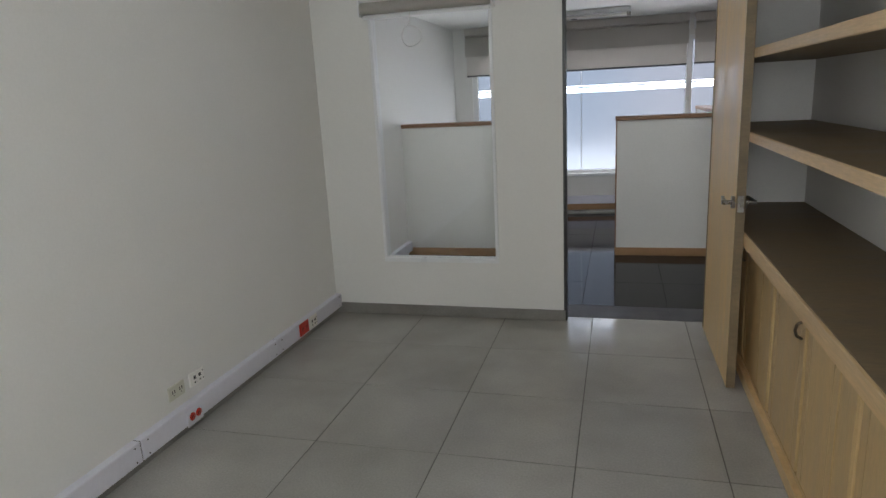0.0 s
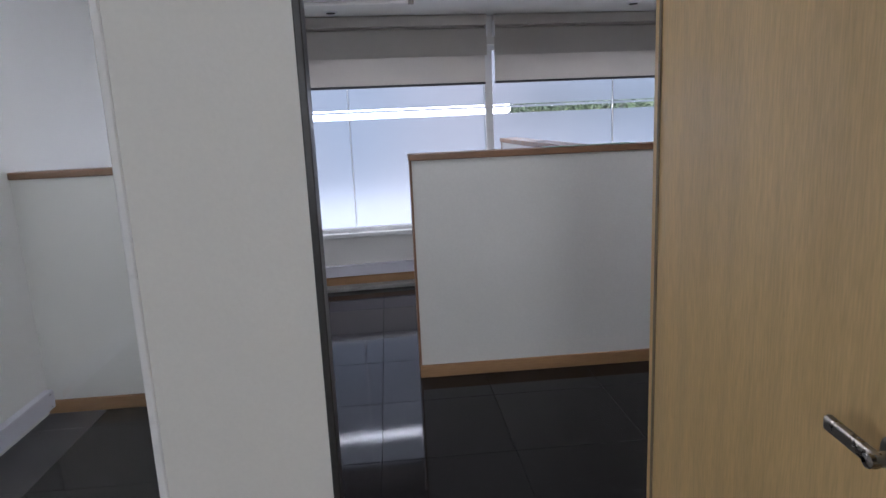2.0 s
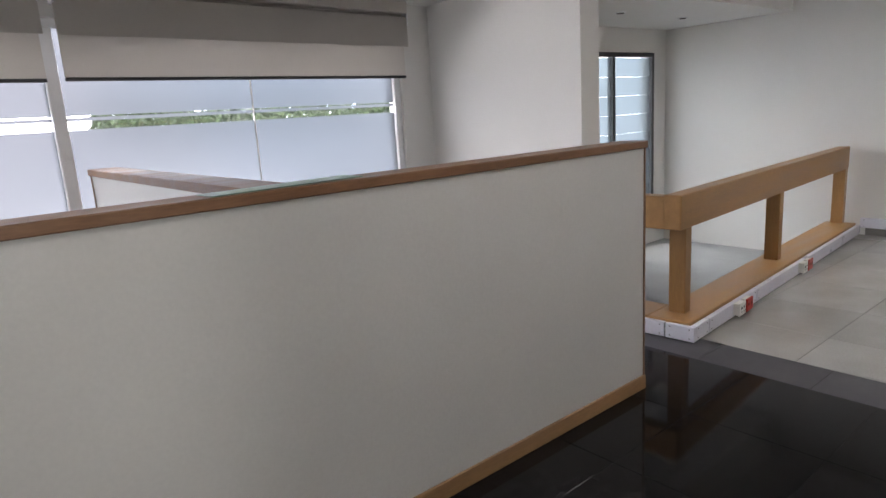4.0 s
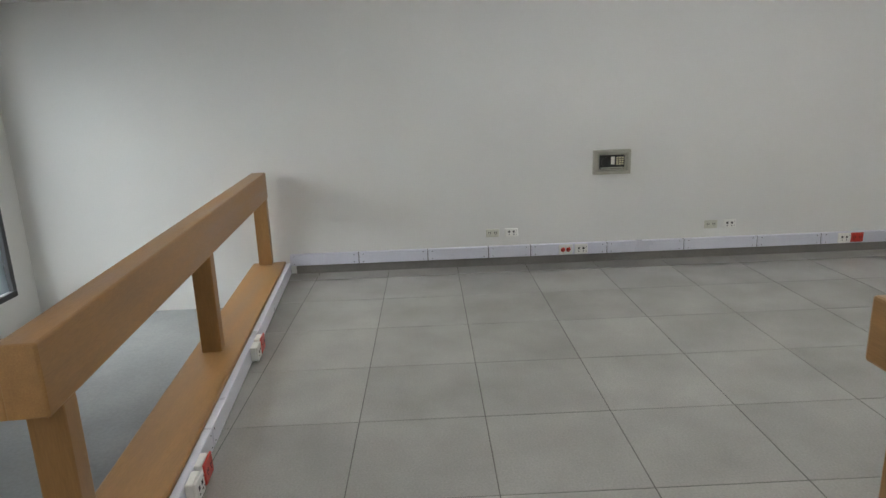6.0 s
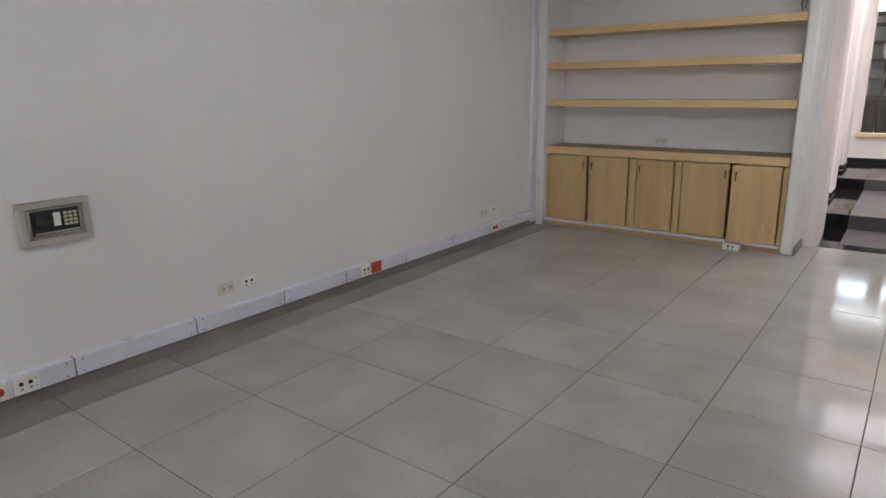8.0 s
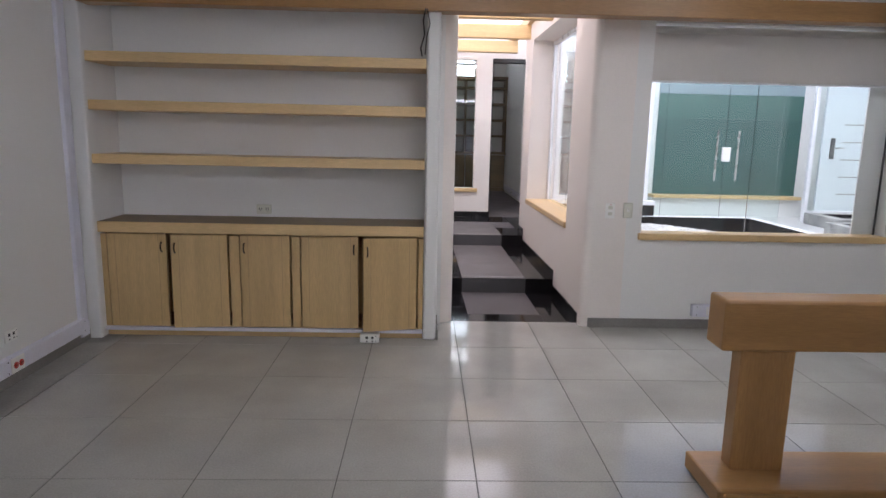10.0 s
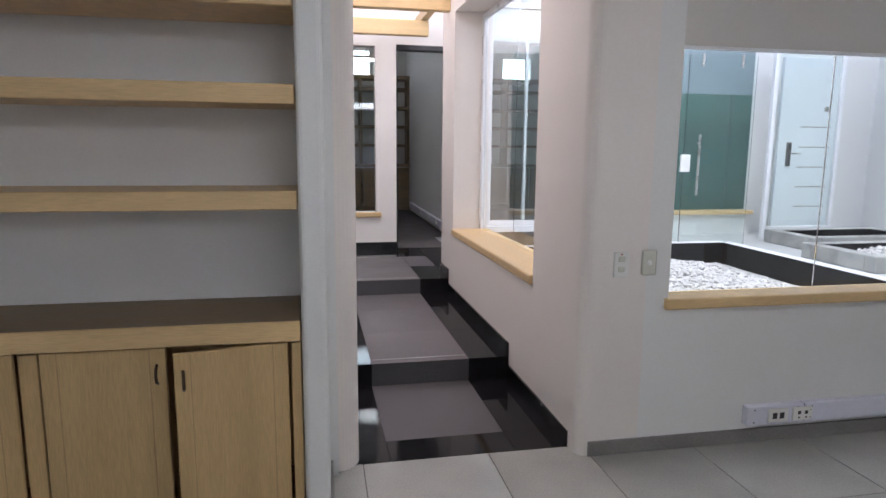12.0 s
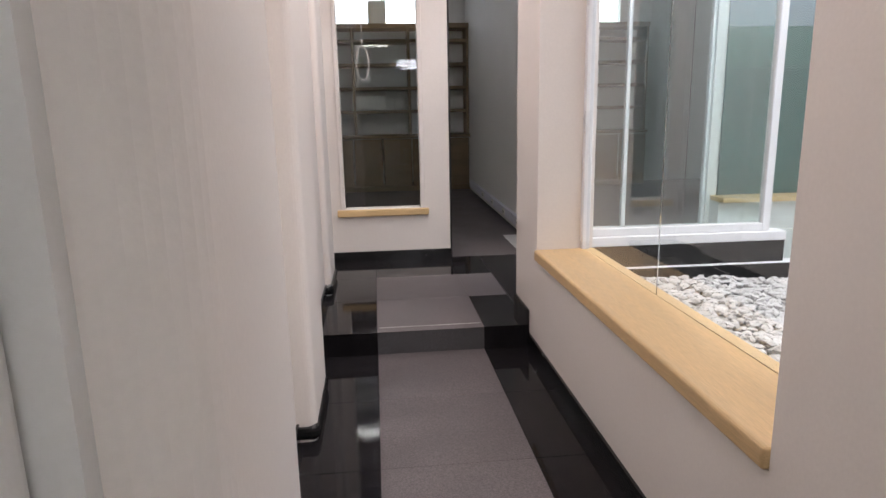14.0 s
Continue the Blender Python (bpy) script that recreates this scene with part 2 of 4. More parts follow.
# ---- structure: the small office ----
OX0, OX1, OY0, OYW = S, S + 3.13, -5.6, -.05
wall("wall_office_left", "x", OX0 - .12, .12, OY0, 4.45, 0, 2.75, [], PAINT, "white painted office wall with faint marks")
wall("wall_office_door", "y", OYW, .075, OX0, OX1 + .12, 0, 2.75, [(S + .43, S + 1.245, .415, 2.13), (S + 1.71, S + 2.64, 0, 2.14)], PAINT,
     "white painted partition with an inner window and a doorway")
wall("wall_office_right", "x", OX1, .12, OY0, OYW, 0, 2.75, [], PAINT, "white painted wall behind the office shelves")
# unseen back wall; its window is assumed, to go with the added lamp
wall("wall_office_back", "y", OY0 - .12, .12, OX0 - .12, OX1 + .12, 0, 2.75, [(S + .6, S + 2.4, 1.0, 2.3)], PAINT, "white painted office wall, unseen, with an assumed window")
solid("ceiling_office", B(OX0 - .12, OX1 + .12, OY0 - .12, OYW + .11, 2.75, 2.85), CEILING, "white painted office ceiling", "ceiling")
solid("baseboard_office_door", bx(B(OX0, S + 1.71, OYW - .014, OYW - .001, 0, .075, bevel=.003), S + 2.64, OX1 - .43, OYW - .014, OYW - .001, 0, .075, bevel=.003),
      SKIRT_GREY, "grey tile skirting", "skirting")
solid("baseboard_office_left", B(OX0 + .001, OX0 + .014, OY0, OYW - .02, 0, .05), SKIRT_GREY, "grey tile skirting under trunking", "skirting")

# ---- structure: the open front with the half walls and windows ----
WY = 4.5      # face of the window wall before it is turned
VY = 4.48     # face of the wall with the louvred window
WIN = (.80, 5.98, .50, 2.12)
# the long window wall stands askew to the office, parallel to the railing
FACADE = pose(2.2, 4.08, 0, 0, 0, 4.6) @ pose(-2.2, -WY, 0)


def askew(ob, turn):
    ob.matrix_basis = turn @ ob.matrix_basis
    return ob


askew(wall("wall_windows", "y", WY, .18, OX0 - .12, 6.42, 0, 2.75, [WIN], PAINT, "white painted wall under a long window"), FACADE)
wall("wall_void_window", "y", VY, .18, 6.501, 10.25, -.29, 2.75, [(8.62, 9.84, -.02, 2.03)], PAINT, "white painted wall round a louvred window")
wall("wall_wing", "x", 6.3, .2, 2.82, 4.66, -.29, 2.75, [], PAINT, "white painted wing wall beside the sunken floor")
wall("wall_safe", "x", 10.1, .15, -5.9, WY, -.29, HALL_TOP, [], PAINT, "long white painted wall with sockets and a safe")
wall("wall_stair_side", "x", OX1 + .12, .05, -5.75, -.02, 0, HALL_TOP, [], PAINT, "white painted wall")
solid("ceiling_front", B(OX0 - .12, 6.5, OYW + .075, WY, 2.36, 2.46), CEILING, "white painted ceiling with recessed spotlights", "ceiling")
solid("soffit_void", B(6.5, 10.1, 3.02, VY, 2.30, HALL_TOP), CEILING, "white lowered ceiling over the sunken floor", "ceiling")
solid("ceiling_hall", bx(B(6.5, 10.1, -5.75, 3.04, HALL_TOP, HALL_TOP + .1), OX1 + .12, 6.5, -5.75, OYW + .11, HALL_TOP, HALL_TOP + .1), CEILING,
      "white painted hall ceiling", "ceiling")
askew(solid("trim_window_step", B(OX0 + .02, 6.26, WY - .16, WY - .001, 0, .035, bevel=.004), KERB, "pale stone strip at the foot of the window wall", "trim"), FACADE)
askew(solid("trim_window_wood", B(OX0 + .02, 6.26, WY - .045, WY - .002, .036, .11, bevel=.004), SKIRTWOOD, "brown wooden skirting", "skirting"), FACADE)
askew(solid("trunking_window", B(OX0 + .02, 6.26, WY - .05, WY - .002, .113, .215, bevel=.004), PLASTIC, "white cable trunking under the window", "trunking", ""), FACADE)

# ---- structure: the hall's far end, passage and patio walls ----
BACK = -5.75
wall("wall_niche_back", "y", -5.87, .1, 7.55, 10.1, 0, HALL_TOP, [], PAINT, "white painted wall behind the hall shelves")
wall("wall_switch", "y", BACK - .14, .14, OX1 + .12, 6.1, 0, HALL_TOP, [(4.02, 5.98, .715, 2.36)], PAINT, "white painted wall with a window to the patio")
PASSAGE = pose(6.42, -6.45, 0, 0, 0, .7) @ pose(-6.42, 6.45, 0)      # the passage runs a little askew
# the rounded corner of the passage
bm = B(6.1, 6.42, BACK - .7 + .0, BACK, 0, HALL_TOP + .6)
edge = [e for e in bm.edges if all(v.co.x > 6.41 and v.co.y > BACK - .01 for v in e.verts)]
bmesh.ops.bevel(bm, geom=edge, offset=.06, segments=6, affect="EDGES", profile=.5)
solid("wall_passage_corner", bm, PAINT_WARMLIT, "white wall with a rounded corner, tinted for warm light", "wall")
askew(wall("wall_passage_right", "x", 6.1, .32, -9.07, BACK - .7, 0, HALL_TOP + .6, [(-8.56, BACK - .7, .70, 2.62)], PAINT_WARMLIT, "white passage wall with a deep window, tinted for warm light"), PASSAGE)
solid("wall_pier", B(7.59, 7.685, -5.77, -5.35, 0, HALL_TOP, bevel=.02, seg=3), PAINT, "white painted pier beside the shelves", "wall")
solid("wall_pier_left", B(10.0, 10.1, -5.77, -5.3, 0, HALL_TOP, bevel=.012, seg=2), PAINT, "white painted pier beside the shelves", "wall")
bm = B(7.452, 7.62, -6.67, -5.80, 0, HALL_TOP + .6)
edge = [e for e in bm.edges if all(v.co.x < 7.47 and v.co.y > -5.81 for v in e.verts)]
bmesh.ops.bevel(bm, geom=edge, offset=.11, segments=9, affect="EDGES", profile=.5)
edge = [e for e in bm.edges if all(v.co.x < 7.47 and v.co.y < -6.66 for v in e.verts)]
bmesh.ops.bevel(bm, geom=edge, offset=.03, segments=5, affect="EDGES", profile=.5)
for v in bm.verts:
    if v.co.x < 7.6 and v.co.y < -6.6:
        v.co.x += .048
solid("wall_passage_jamb", bm, PAINT_WARMLIT, "white rounded jamb of the passage, tinted for warm light", "wall")
askew(wall("wall_passage_left", "x", 7.66, .14, -10.52, -6.5, 0, HALL_TOP + .6, [], PAINT_WARMLIT, "white passage wall, tinted for warm light"), PASSAGE)
for i, (y0, y1, x0) in enumerate(((-8.3, -7.75, 7.575), (-10.0, -9.5, 7.62))):
    bm = B(x0, 7.7, y0, y1, 0, HALL_TOP + .6, bevel=.035, seg=5)
    askew(solid("wall_pilaster", bm, PAINT_WARMLIT, "white rounded pilaster, tinted for warm light", "wall"), PASSAGE)
askew(wall("wall_passage_end", "y", -10.66, .14, 6.67, 7.8, .28, HALL_TOP + .6, [(6.88, 7.58, .72, 2.64)], PAINT_WARMLIT, "white end wall with a tall inner window, tinted for warm light"), PASSAGE)
askew(wall("wall_passage_end_lintel", "y", -10.66, .14, 5.9, 6.67, 2.63, HALL_TOP + .6, [], PAINT_WARMLIT, "white lintel over the dark doorway, tinted for warm light"), PASSAGE)
wall("wall_study_right", "x", 5.76, .14, -15.7, -9.9, .28, 3.5, [], PAINT, "bluish white wall of the dim study")
wall("wall_study_left", "x", 8.6, .14, -15.7, -10.66, .28, 3.5, [], PAINT, "white wall of the dim study")
wall("wall_study_back", "y", -15.84, .14, 5.7, 8.8, .28, 3.5, [(7.42, 8.02, 2.82, 3.3), (6.62, 7.14, 2.82, 3.3)], PAINT, "white study wall with high windows")
solid("ceiling_study", B(5.7, 8.8, -15.84, -10.66, 3.5, 3.6), CEILING, "white study ceiling", "ceiling")
solid("floor_study", B(5.6, 8.8, -15.84, -10.53, .18, .279), RUNNER, "dark grey stone study floor", "floor")
wall("wall_study_front", "y", -10.66, .14, 7.8, 8.6, .28, 3.5, [], PAINT_WARMLIT, "white wall")
wall("wall_passage_top", "y", BACK - .13, .13, 6.42, 7.6, 2.62, HALL_TOP + .6, [], PAINT_WARMLIT, "white band over the passage, tinted for warm light")

# ---- floors ----
solid("floor_void", B(6.3, 10.1, 2.3, VY, -.39, -.29), CONCRETE, "grey cement sunken floor", "floor")
solid("wall_void_edge", B(6.45, 10.1, 2.301, 2.36, -.29, -.002), PAINT, "white edge of the sunken floor", "wall")


def tiled(name, rects, mats, label, bed_z, top, gap=.0019, bed=None):
    """A floor of separate tiles on a bed of grout; each rect is x0, x1, y0, y1 and the number of its material."""
    x0, x1 = min(r[0] for r in rects), max(r[1] for r in rects)
    y0, y1 = min(r[2] for r in rects), max(r[3] for r in rects)
    bm = bmesh.new()
    for r in rects:
        bx(bm, r[0], r[1], r[2], r[3], bed_z, top - .0035)
    floor = solid(name, bm, bed or GROUT, label, "floor")
    cache = {}
    for x0, x1, y0, y1, k in rects:
        key = (round(x1 - x0, 3), round(y1 - y0, 3), k)
        if key not in cache:
            w, d = (x1 - x0) / 2 - gap, (y1 - y0) / 2 - gap
            cache[key] = mesh("tile", B(-w, w, -d, d, -.003, 0, bevel=.0012), mats[k])
        ob = new("tile", cache[key])
        ob.location = ((x0 + x1) / 2, (y0 + y1) / 2, top)
        ob.parent = floor
    return floor


def grid(xs, ys, k=0):
    return [(a, b, c, d, k) for a, b in zip(xs, xs[1:]) for c, d in zip(ys, ys[1:])]


# ---- things: doors and windows of the office ----
frame_ = thing("window_1", (S + .43, OYW, .415), "white-framed inner window with a clear pane", "window")
w, h = .815, 1.715
bm = bmesh.new()
for a in ((-.014, w + .014, -.016, .014), (-.014, w + .014, h - .05, h), ):
    bx(bm, a[0], a[1], -.010, .08, a[2], a[3], bevel=.004)
for a in ((-.014, .009), (w - .009, w + .014)):
    bx(bm, a[0], a[1], -.008, .078, .014, h - .05, bevel=.004)
part("window_frame", bm, ALU_WHITE, frame_, "white aluminium frame")
ob = part("pane", B(.009, w - .009, .03, .036, .014, h - .05), PANE, frame_, "clear glass pane")
ob.visible_shadow = False

blind = thing("roller_blind", (S + .40, OYW - .035, 2.03), "grey rolled-up roller blind with a white cord", "blind")
part("roller", C((0, -.03, .1), (.87, -.03, .1), .038, 20), FABRIC, blind, "rolled grey fabric")
part("hem_bar", B(.01, .86, -.045, -.02, .03, .055, bevel=.005), ALU_WHITE, blind, "white bottom bar")
part("bracket", B(-.012, 0, -.07, .034, .05, .15, bevel=.003), ALU_WHITE, blind)
part("bracket", B(.87, .882, -.07, .034, .05, .15, bevel=.003), ALU_WHITE, blind)
loop = [(.34 + .085 * math.sin(a) * (1 if a < 3.2 else .6), -.08, -.03 - .065 * (1 - math.cos(a))) for a in np.linspace(0, 2 * math.pi, 17)]
part("cord", sweep([(.34, -.03, .1)] + loop, .003, 6), CORD, blind, "white pull cord hanging in a loop")

frame_ = thing("door_frame", (S + 1.71, OYW, 0), "narrow black steel door frame", "door frame")
part("jamb", B(-.01, .010, -.006, .081, 0, 2.14, bevel=.003), JAMB, frame_)
part("jamb", B(.928, .942, -.006, .081, 0, 2.14, bevel=.003), JAMB, frame_)
part("head", B(.010, .928, -.004, .079, 2.118, 2.143, bevel=.003), JAMB, frame_)

door = thing("door_1", pose(S + 2.628, OYW - .03, .006, 0, 0, -89.2), "pale oak veneer office door standing wide open", "door")
part("leaf", B(0, .885, -.042, 0, 0, 2.1, bevel=.002), DOOR_OAK, door)
part("edge_strip", B(.885, .891, -.042, 0, 0, 2.1, bevel=.001), OAK_DULL, door, "darker edge strip")
part("bead", B(.03, .042, -.047, -.042, .01, 2.09, bevel=.002), OAK_DULL, door, "slim vertical bead")
part("latch_plate", B(.891, .893, -.035, -.007, .92, 1.0), STEEL, door, "steel latch plate")
for side, y in ((-1, -.042), (1, 0.0)):
    hd = part("door_handle", C((.845, y, .962), (.845, y + side * .014, .962), .030, 28), NICKEL, door, "dull nickel lever handle")
    part("neck", C((.845, y + side * .012, .962), (.845, y + side * .058, .962), .011, 16), NICKEL, hd)
    lv = bmesh.new()
    bx(lv, .735, .853, y + side * .046 - .008, y + side * .046 + .008, .950, .974, bevel=.006, seg=3)
    for v in lv.verts:
        t = (.853 - v.co.x) / .12
        v.co.z += .005 * t * t
        v.co.y -= side * .010 * t * t
    part("lever", lv, NICKEL, hd)
for z in (.25, 1.05, 1.85):
    part("hinge", C((-.004, -.03, z - .05), (-.004, -.03, z + .05), .008, 12), STEEL, door)


# ---- things: cabinets and shelves ----


def cabinet_run(base, length, depth, top_z, doors, name_label, turn, group, strip=True, back=0.0):
    """A run of base cabinets, its front along local x at y = 0, the wall behind at y = depth. doors: (x0, x1, handle side, ajar degrees)."""
    run = thing("cabinet", base @ pose(0, 0, 0, 0, 0, turn), name_label, "cabinet", group)
    t = .018
    bm = B(0, length, .055 - back * .2, depth, .0, .06, bevel=.002)
    part("plinth", bm, OAK_H, run)
    if strip:
        part("plinth_strip", B(0, length, .012, .05, .048, .072, bevel=.003), PLASTIC, run, "white strip along the plinth")
    bm = B(0, t, .05, depth, .06, top_z - .09)
    bx(bm, length - t, length, .05, depth, .06, top_z - .09)
    bx(bm, t, length - t, .07, depth, .06, .078)
    bx(bm, t, length - t, depth - .01, depth, .078, top_z - .09)
    part("carcass", bm, OAK, run)
    marks = sorted({0.0, length, *(d[0] for d in doors), *(d[1] for d in doors)})
    for a, b in zip([0.0] + [d[1] for d in doors], [d[0] for d in doors] + [length]):
        if b - a > .025:
            part("stile", B(a, b, .035 + back * .6, .06 + back, .075, top_z - .09, bevel=.003 + back * .3, seg=2), OAK, run)
    for a, b, side, ajar in doors:
        w = b - a - .022
        hinge = a + .011 if side > 0 else b - .011
        m = pose(hinge, .022 + back, .08, 0, 0, (-ajar if side > 0 else ajar))
        s0, s1 = (0, w) if side > 0 else (-w, 0)
        dh = top_z - .078 - .085
        ob = part("door", B(s0, s1, 0, .02, 0, dh, bevel=.003), OAK, run, "ajar oak veneer door" if ajar else "")
        ob.matrix_basis = m
        # groove shade as thin darker strips laid on the door face
        for g in (.055, w - .055):
            gx = s0 + g
            part("groove", B(gx - .002, gx + .002, -.0012, .001, .004, dh - .004), OAK_SHADED, ob)
        if side == 0:
            continue
        hx = (s1 - .03) if side > 0 else (s0 + .03)
        pts = [(hx, -.002, dh - .06), (hx, -.022, dh - .072), (hx, -.028, dh - .095), (hx, -.022, dh - .118), (hx, -.002, dh - .13)]
        part("handle", sweep(pts, .0055, 8), BRONZE, ob, "small dark bow handle")
    return run


def board(name, m, length, depth, thick, z, label, mat, group, edge_mat=None):
    sh = thing(name, m @ pose(0, 0, z), label, "shelf", group)
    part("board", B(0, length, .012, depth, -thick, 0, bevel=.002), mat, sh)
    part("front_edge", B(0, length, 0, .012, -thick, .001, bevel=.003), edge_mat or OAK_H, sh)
    return sh


# hall niche
NM = pose(7.69, -5.34, 0) @ pose(0, 0, 0, 0, 0, 180) @ pose(-2.31, 0, 0)
cabinet_run(NM, 2.31, .42, .847, [(.04, .478, 1, 0), (.50, .912, -1, 6), (.982, 1.357, -1, 0), (1.418, 1.85, 1, 0), (1.862, 2.275, -1, 13)],
            "pale oak base cabinet with five doors, one ajar", 0, "hall shelves")
board("countertop", NM, 2.31, .42, .075, .847, "thick pale oak countertop with a darker dull top", OAK_DULL, "hall shelves")
for z in (1.32, 1.687, 2.01):
    board("shelf", NM, 2.31, .36, .066, z, "thick pale oak shelf fixed between white piers", OAK_H, "hall shelves")
solid("beam_hall", B(OX1 + .2, 10.1, -5.44, -5.30, 2.318, 2.45, bevel=.004), RAILWOOD, "brown wooden ceiling beam", "beam", "")
cb = thing("loose_cable", (7.70, -5.3, 2.33), "black loose cable hanging from the beam", "cable")
part("strand", sweep([(0, 0, 0), (.015, .02, -.08), (.005, .01, -.17), (.03, .03, -.26), (.02, .02, -.31)], .005, 6), CABLE, cb)
part("strand", sweep([(-.01, 0, 0), (-.03, .02, -.1), (-.01, .02, -.18), (-.0, .03, -.3)], .004, 6), CABLE, cb)

# office shelves along its right wall
OM = pose(S + 2.64, OYW - .005, 0) @ pose(0, 0, 0, 0, 0, -90)
cabinet_run(OM @ pose(0, 0, 0), 4.6, .49, .82, [(.2, .66, 1, 0), (.67, 1.13, 0, 0), (1.31, 1.795, 1, 0), (1.805, 2.18, 0, 0), (2.35, 2.83, 1, 0), (2.84, 3.28, 0, 0), (3.45, 3.9, 1, 0), (3.91, 4.36, 0, 0)],
            "pale oak base cabinet with bow handles", 0, "office shelves", False, .048)
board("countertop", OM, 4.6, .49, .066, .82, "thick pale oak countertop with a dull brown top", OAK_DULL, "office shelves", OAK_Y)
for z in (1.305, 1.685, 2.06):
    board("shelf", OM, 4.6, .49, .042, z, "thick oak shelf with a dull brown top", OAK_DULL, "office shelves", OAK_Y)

# ---- things: half walls ----


def half_wall(m, length, thick, height, label, card=False):
    hw = thing("half_wall", m, label, "half wall", "half walls")
    part("panel", B(.012, length - .012, .008, thick - .008, .002, height - .037), PAINT_HALF, hw, "white painted panel")
    part("cap", B(-.004, length + .004, -.008, thick + .008, height - .036, height, bevel=.004), CAPWOOD, hw, "reddish brown wooden cap")
    part("end_strip", B(0, .012, .002, thick - .002, .002, height - .036, bevel=.002), CAPWOOD, hw, "brown wooden end strip")
    part("end_strip", B(length - .012, length, .002, thick - .002, .002, height - .036, bevel=.002), CAPWOOD, hw, "brown wooden end strip")
    part("skirting", B(.002, length - .002, -.006, .008, 0, .075, bevel=.003), SKIRTWOOD, hw, "brown wooden skirting")
    part("skirting", B(.002, length - .002, thick - .008, thick + .006, 0, .075, bevel=.003), SKIRTWOOD, hw, "brown wooden skirting")
    return hw


HWY = 1.81
half_wall(pose(S + 2.02, HWY, 0), 5.5 - S - 2.02, .13, 1.29, "white half wall with a reddish brown wooden cap")
half_wall(pose(S - .03, 1.71, 0), 1.03, .13, 1.30, "short white half wall with a wooden cap")
half_wall(pose(3.66, HWY + .137, 0, 0, 0, 90), 4.19 - HWY - .2, .14, 1.29, "white half wall running to the window")
card = thing("printed_card", pose(3.62, HWY + .068, 1.291, 0, 0, 4), "green printed card lying on the wooden cap", "card")
part("sheet", B(-.26, .26, -.055, .055, 0, .003, bevel=.001), CARD, card)
for y, w in ((.03, .2), (.01, .17), (-.015, .21), (-.035, .12)):
    part("print_bar", B(-.22, -.22 + 2 * w, y - .005, y + .005, .003, .0036), CARD_INK, card, "pale unreadable line of print")

# ---- things: the front windows ----
win = thing("window_2", FACADE @ pose(0, WY, 0), "long frosted window with a clear stripe", "window")
x0, x1, z0, z1 = WIN
part("window_sill", B(x0 - .01, x1 + .01, -.035, .1, z0 - .035, z0 + .004, bevel=.005), ALU_WHITE, win, "white window sill")
part("window_frame", B(x0, x1, .04, .1, z1 - .05, z1, bevel=.004), ALU_WHITE, win)
part("window_frame", B(x0, x1, .04, .1, z0, z0 + .04, bevel=.004), ALU_WHITE, win)
for x in (x0, 3.41, x1 - .06):
    part("mullion", B(x, x + .07, .03, .11, z0 + .04, z1 - .05, bevel=.004), ALU_WHITE, win, "white mullion")
cuts = [x0 + .06, 2.17, 3.41, ]
for x in (2.17, 4.65):
    part("joint", B(x - .003, x + .003, .056, .072, z0 + .04, z1 - .05), FABRIC_PALE, win, "thin sealed joint")
for a, b in ((x0 + .06, 2.167), (2.173, 3.41), (3.48, 4.647), (4.653, x1 - .06)):
    for c, d, mat, nm in ((z0 + .04, 1.512, FROST, "frosted_pane"), (1.5125, 1.562, PANE, "clear_stripe"), (1.5625, 1.582, FROST, "frosted_stripe"),
                          (1.5825, 1.592, PANE, "clear_stripe"), (1.5925, z1 - .05, FROST, "frosted_pane")):
        ob = part(nm, B(a, b, .06, .068, c, d), mat, win, "clear stripe of glass" if mat is PANE else "frosted glass")
        ob.visible_shadow = False


def roller_blind(x0, x1, bottom, y, top, pale, label):
    bl = thing("roller_blind", FACADE @ pose(x0, y, bottom), label, "blind", "window blinds")
    w, h = x1 - x0, top - bottom
    part("fabric", B(0, w, -.004, 0, .015, h - .03), pale, bl, "translucent blind fabric")
    part("bottom_bar", B(0, w, -.014, .008, 0, .02, bevel=.003), ALU_DARK, bl, "dark bottom bar")
    part("front_flap", B(-.01, w + .01, -.05, -.046, h - .34, h - .12), FABRIC, bl, "darker rolled layer")
    part("roller", C((0, -.02, h - .13), (w, -.02, h - .13), .026, 20), FABRIC, bl, "fabric roller")
    part("cassette", B(-.012, w + .012, -.065, .01, h - .09, h, bevel=.006), FABRIC_PALE, bl, "fabric covered cassette")
    for x in (-.016, w + .006):
        part("bracket", B(x, x + .012, -.06, .012, h - .18, h - .05, bevel=.002), ALU_WHITE, bl)
    return bl


roller_blind(x0 - .05, 3.39, 1.77, WY - .07, 2.355, FABRIC_PALE, "grey roller blind drawn a little way down")
roller_blind(3.48, 5.96, 1.775, WY - .07, 2.355, FABRIC_PALE, "grey roller blind drawn a little way down")

# louvred window over the sunken floor
lw = thing("window_3", (8.62, VY, -.02), "dark-framed window with frosted glass louvres", "window")
w, h = 1.22, 2.05
for a in ((0, .05), (.38, .43), (w - .05, w)):
    part("stile", B(a[0], a[1], -.01, .07, .05, h - .05, bevel=.004), ALU_DARK, lw)
for a in ((0, .05), (h - .05, h)):
    part("rail", B(0, w, -.01, .07, a[0], a[1], bevel=.004), ALU_DARK, lw)
for n_, (a, b) in enumerate(((.05, .38), (.43, w - .05))):
    for i in range(9):
        z = .06 + i * .2155
        ob = part("slat", B(-(b - a) / 2, (b - a) / 2, -.003, .003, -.107, .107), LOUVRE, lw, "frosted glass louvre")
        ob.matrix_basis = pose((a + b) / 2, .03, z + .103, -3)
        ob.visible_shadow = False


# ---- things: rails ----


